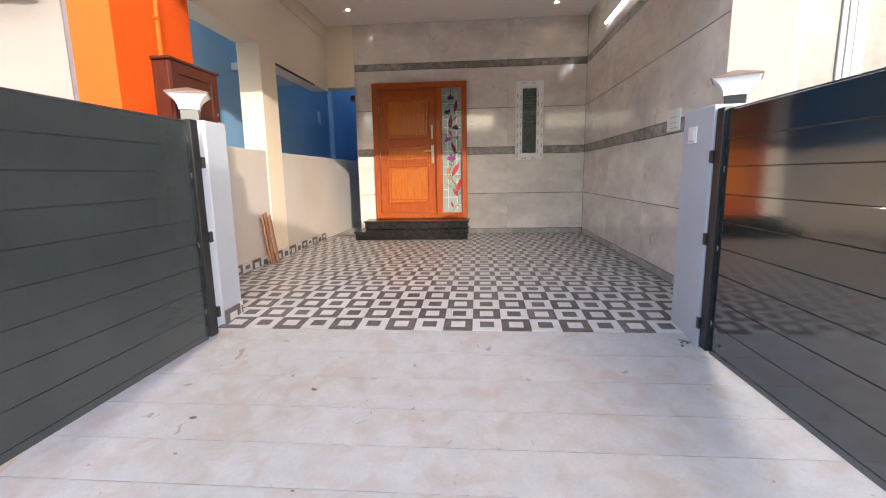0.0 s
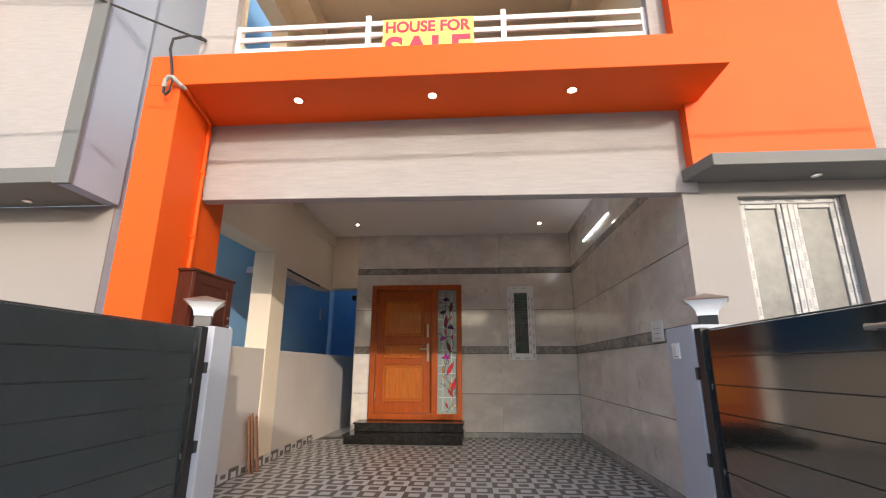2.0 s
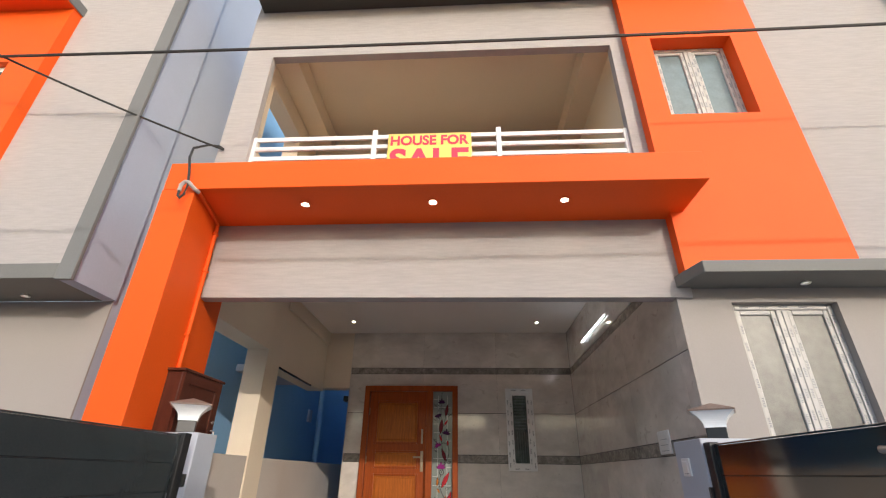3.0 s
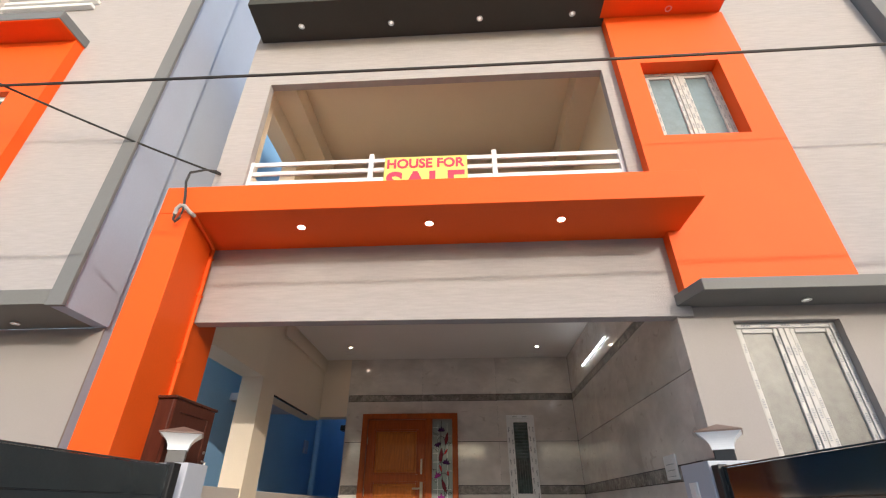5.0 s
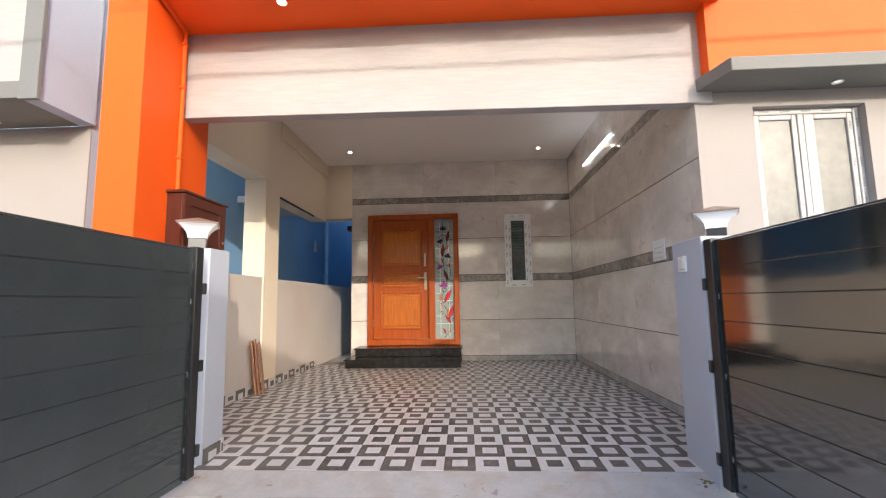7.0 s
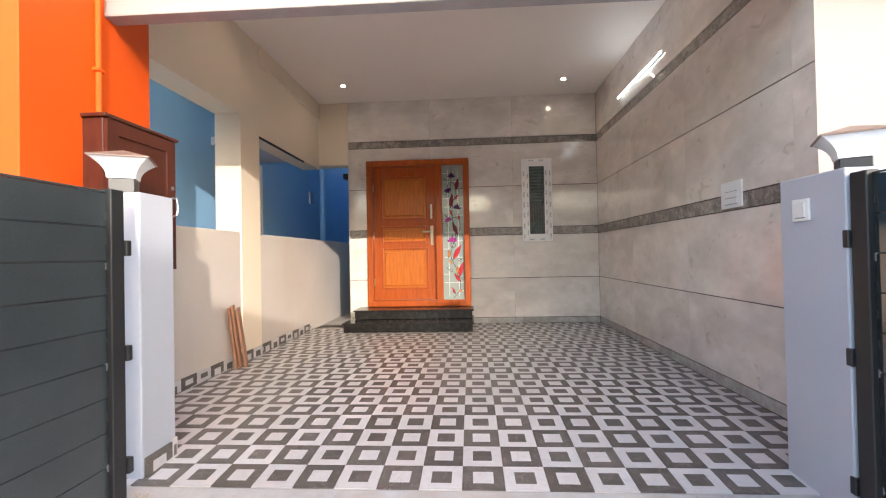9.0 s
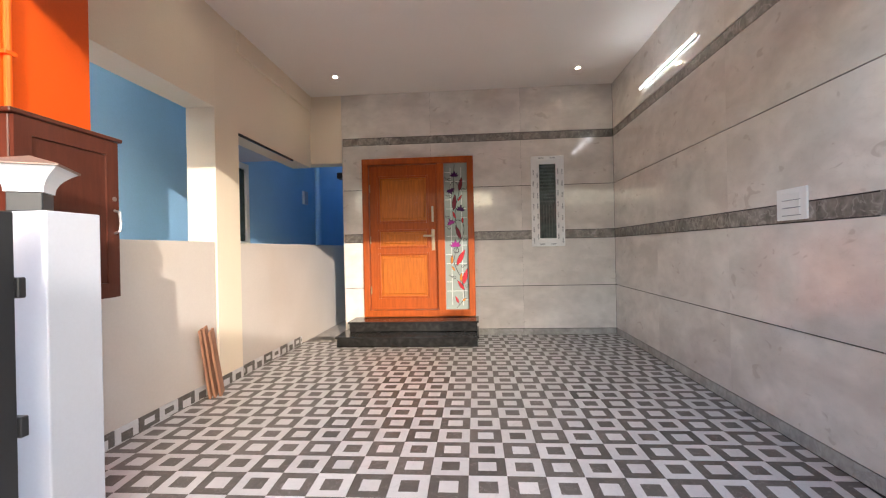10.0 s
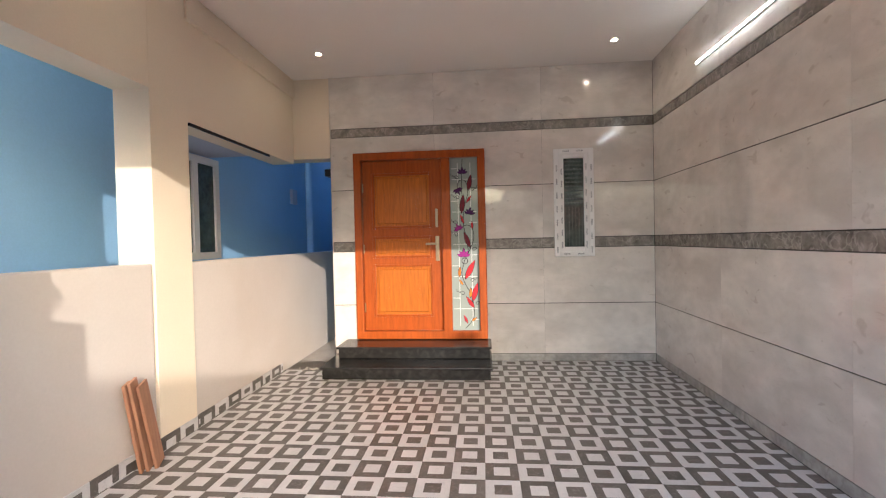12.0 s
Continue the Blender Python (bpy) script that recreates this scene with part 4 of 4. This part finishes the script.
single("service_cable", tube([(-1.862, -0.732, 3.045), (-1.860, -0.735, 2.995), (-1.835, -0.74, 2.97), (-1.808, -0.742, 3.00), (-1.80, -0.742, 3.08), (-1.825, -0.74, 3.21), (-1.875, -0.722, 3.37), (-1.95, -0.62, 3.55), (-1.98, -0.42, 3.75), (-2.01, -0.24, 3.89), (-2.04, -0.12, 3.955)], 0.010), CABLE, "black service cable from the conduit to the wall", "cable")
single("power_cable", tube(sag((-9.0, -1.0, 4.45), (9.0, -1.0, 4.43), 0.18, 40), 0.013), CABLE, "long black power cable strung across the house fronts", "cable")
single("street_cable", tube([(-7.9, -0.56, 4.1)] + sag((-6.5, -3.62, 3.80), (6.5, -3.62, 3.78), 0.08, 40) + [(7.2, -0.08, 4.1)], 0.017), CABLE, "thick black bundled cable strung along the street", "cable")
single("service_drop_cable", tube(sag((-3.9, -1.13, 4.37), (-2.05, -0.10, 3.96), 0.03, 24), 0.010), CABLE, "twisted black service drop cable", "cable")

# ---- neighbouring house ----
nb = thing("house", (-4.5, 2.0, -0.6), "neighbouring two-storey house in beige plaster with grey bands", "house")
part("ground_wall", box((-8.0, 0.046, -0.6), (-2.7525, 0.060, 2.43)), PLAIN_BEIGE, nb, "beige plastered ground floor wall")
part("side_wall", box((-2.78, 0.060, -0.6), (-2.752, 0.42, 3.3)), LAVENDER, nb, "pale lavender side wall")
part("side_wall_rear", box((-2.78, 0.42, -0.6), (-2.752, 9.2, 3.3)), BLUE, nb, "blue side wall along the passage")
part("upper_wall", box((-8.0, -0.46, 2.56), (-2.84, 0.2, 8.6)), BEIGE, nb, "beige combed plaster upper wall")
part("upper_side_wall", box((-2.84, -0.445, 2.43), (-2.72, 0.046, 8.2)), LAVENDER, nb, "pale lavender upper side wall")
part("upper_side_wall_rear", box((-2.78, 0.046, 3.3), (-2.752, 1.05, 8.2)), LAVENDER, nb, "pale lavender upper side wall")
part("upper_side_wall_blue", box((-2.78, 1.05, 3.3), (-2.752, 9.2, 8.2)), BLUE, nb, "blue upper side wall")
part("corner_band", box((-2.84, -0.48, 2.42), (-2.70, -0.445, 8.6), 0.003), TRIMGREY, nb, "grey vertical corner band")
part("shade_slab", box((-8.0, -0.478, 2.43), (-2.841, 0.046, 2.556), 0.003), GREY, nb, "dark grey shade slab")
bm = bmesh.new()
for a, b, c, d in cut(-8.0, -3.86, 3.2, 5.555, [(-5.10, -4.22, 3.70, 4.76)]):
    add_box(bm, (a, -0.57, c), (b, -0.455, d))
part("orange_panel", bm, ORANGE, nb, "orange wall panel")
part("canopy_slab", box((-8.0, -0.83, 5.565), (-3.84, -0.455, 5.69), 0.004), TRIMGREY, nb, "grey canopy slab over the panel")
part("eaves_soffit", box((-8.0, -0.822, 5.556), (-3.85, -0.46, 5.564)), ORANGE, nb, "orange painted eaves underside")
for i in range(5):
    part("cornice_rib", box((-5.2, -0.52, 6.32 + 0.10 * i), (-4.05 + 0.03 * i, -0.455, 6.37 + 0.10 * i), 0.004), UPVC, nb, "white cornice rib")
part("roof_slab", box((-8.0, -1.0, 6.95), (-4.6, 0.2, 7.15)), GREY, nb, "dark grey roof slab")
nw = part("window_frame", box((-5.10, -0.50, 3.70), (-4.22, -0.47, 4.76)), UPVC, nb, "white window frame in the orange panel")
part("pane", box((-5.03, -0.506, 3.77), (-4.70, -0.499, 4.69)), DARKGLASS, nw)
part("pane", box((-4.63, -0.506, 3.77), (-4.29, -0.499, 4.69)), DARKGLASS, nw)

spot(-3.40, -0.12, 2.43, "small round spotlight under the neighbouring slab", "slab lights", LEDDIM)

# side passage: window, pipe, box, canopy
pw = thing("passage_window", (-2.73, 3.15, 1.25), "white framed window with dark glass in the blue wall", "window")
bm = bmesh.new()
for a, b, c, d in cut(2.75, 3.55, 1.24, 2.29, [(2.82, 3.11, 1.31, 2.22), (3.19, 3.48, 1.31, 2.22)]):
    add_box(bm, (-2.751, a, c), (-2.70, b, d))
part("frame", bm, UPVC, pw)
for a, b in ((2.82, 3.11), (3.19, 3.48)):
    part("pane", box((-2.735, a, 1.31), (-2.725, b, 2.22)), DARKGLASS, pw)
single("drain_pipe", rod((-2.69, 6.05, -0.03), (-2.69, 6.05, 3.1), 0.055, n=14), BLUE, "blue painted drain pipe on the passage wall", "pipe")
single("wall_box", box((-2.751, 5.45, 1.98), (-2.71, 5.62, 2.20), 0.006, 2), LAVENDER, "small pale junction box on the blue wall", "box")
structure("slab_passage_canopy", box((-1.705, 4.06, 2.165), (-1.594, 4.22, 2.245), 0.004), BLACK, "small dark canopy slab on the passage wall", "slab")

# ---- floor tiles of the porch ----
S, PX, PY = 0.1955, -0.072, 0.493
porch = structure("floor", prism([(EDGE_Y, EDGE_Z - 0.006), (0.3, -0.006), (4.0, -0.006), (4.0, -0.3), (-0.4, -0.6), (EDGE_Y, -0.6)], "x", -2.05, 2.0), FLOORGROUT,
                  "porch floor in a check of light and dark framed square tiles", "floor")


def tile_bm(bm, cx, cy, cz, dark_frame, tilt=0.0, clip=None):
    """One square of the pattern: a frame of one colour with a square of the other set in it."""
    g, q = S / 2 - 0.001, S * 0.245
    m = Matrix.Translation((cx, cy, cz)) @ pose(0, 0, 0, tilt)
    out = [m @ Vector((sx * g, sy * g, 0)) for sx, sy in ((-1, -1), (1, -1), (1, 1), (-1, 1))]
    inn = [m @ Vector((sx * q, sy * q, 0)) for sx, sy in ((-1, -1), (1, -1), (1, 1), (-1, 1))]
    low = [m @ Vector((sx * g, sy * g, -0.006)) for sx, sy in ((-1, -1), (1, -1), (1, 1), (-1, 1))]
    if clip:
        for vs in (out, inn, low):
            for v in vs:
                v.x, v.y = min(max(v.x, clip[0]), clip[1]), min(max(v.y, clip[2]), clip[3])
    o, i, w = [bm.verts.new(v) for v in out], [bm.verts.new(v) for v in inn], [bm.verts.new(v) for v in low]
    for k in range(4):
        j = (k + 1) % 4
        bm.faces.new((o[k], o[j], i[j], i[k])).material_index = 1 if dark_frame else 0
        bm.faces.new((w[k], w[j], o[j], o[k])).material_index = 1 if dark_frame else 0
    bm.faces.new(i).material_index = 0 if dark_frame else 1


tilt_deg = math.degrees(math.atan(-EDGE_Z / (0.3 - EDGE_Y)))
meshes = {}
for dark in (0, 1):
    for tl_ in (0, 1):
        bm = bmesh.new()
        tile_bm(bm, 0, 0, 0, dark, tilt_deg if tl_ else 0.0)
        meshes[dark, tl_] = to_mesh("floor_tile", bm, [FLOORLIGHT, FLOORDARK])
rest, made = bmesh.new(), 0
X0, X1, Y0, Y1 = -2.049, 1.999, EDGE_Y, 3.998
for j in range(-7, 20):
    for i in range(-12, 13):
        cx, cy = PX + (i + 0.5) * S, PY + (j + 0.5) * S
        if cx + S / 2 < X0 + 0.01 or cx - S / 2 > X1 - 0.01 or cy + S / 2 < Y0 + 0.02 or cy - S / 2 > Y1 - 0.02:
            continue
        if cx < -1.53 and cy > 3.55:
            continue
        dark, near = (i + j) % 2 == 0, cy < 0.3
        whole = cx - S / 2 > X0 and cx + S / 2 < X1 and cy - S / 2 > Y0 and cy + S / 2 < Y1
        if whole and cy < 2.6 and made < 300:
            piece("floor_tile", meshes[int(dark), int(near)], porch, (cx, cy, floor_z(cy)))
            made += 1
        else:
            tile_bm(rest, cx, cy, floor_z(cy), dark, tilt_deg if near else 0.0, (X0, X1, Y0, Y1))
bmesh.ops.dissolve_degenerate(rest, dist=0.0005, edges=list(rest.edges))
tagged(part("floor_tile_rest", rest, [FLOORLIGHT, FLOORDARK], porch), kind="stuff")

# skirting of offcuts of the floor tile along the parapet
skirt = structure("baseboard_left", box((-2.052, 0.39, 0.0), (-2.044, 1.70, 0.002)), FLOORGROUT, "skirting of cut floor tiles along the parapet", "baseboard")
random.seed(4)


def skirting(x, ya, yb, width):
    """Half tiles set on edge: dark with a light notch, then light with a dark block."""
    y, k = ya, 0
    while y < yb - 0.02:
        w = min(width, yb - y)
        z0, h = floor_z(y), 0.092
        part("skirting_tile", box((x - 0.010, y + 0.001, z0), (x, y + w - 0.001, z0 + h), 0.001), FLOORLIGHT if k % 2 else FLOORDARK, skirt)
        lo, hi = (0.30, 0.72) if (k // 2) % 2 else (0.0, 0.62)
        part("skirting_inset", box((x - 0.004, y + w * 0.26, z0 + h * lo), (x + 0.0012, y + w * 0.74, z0 + h * hi)), FLOORDARK if k % 2 else FLOORLIGHT, skirt)
        y += w
        k += 1


skirting(-2.040, 0.39, 1.70, 0.1955)
skirting(-2.030, 1.70, 2.125, 0.1955)
skirting(-2.040, 2.127, 3.55, 0.1955)
skirting(-1.410, -0.42, -0.185, 0.1955)
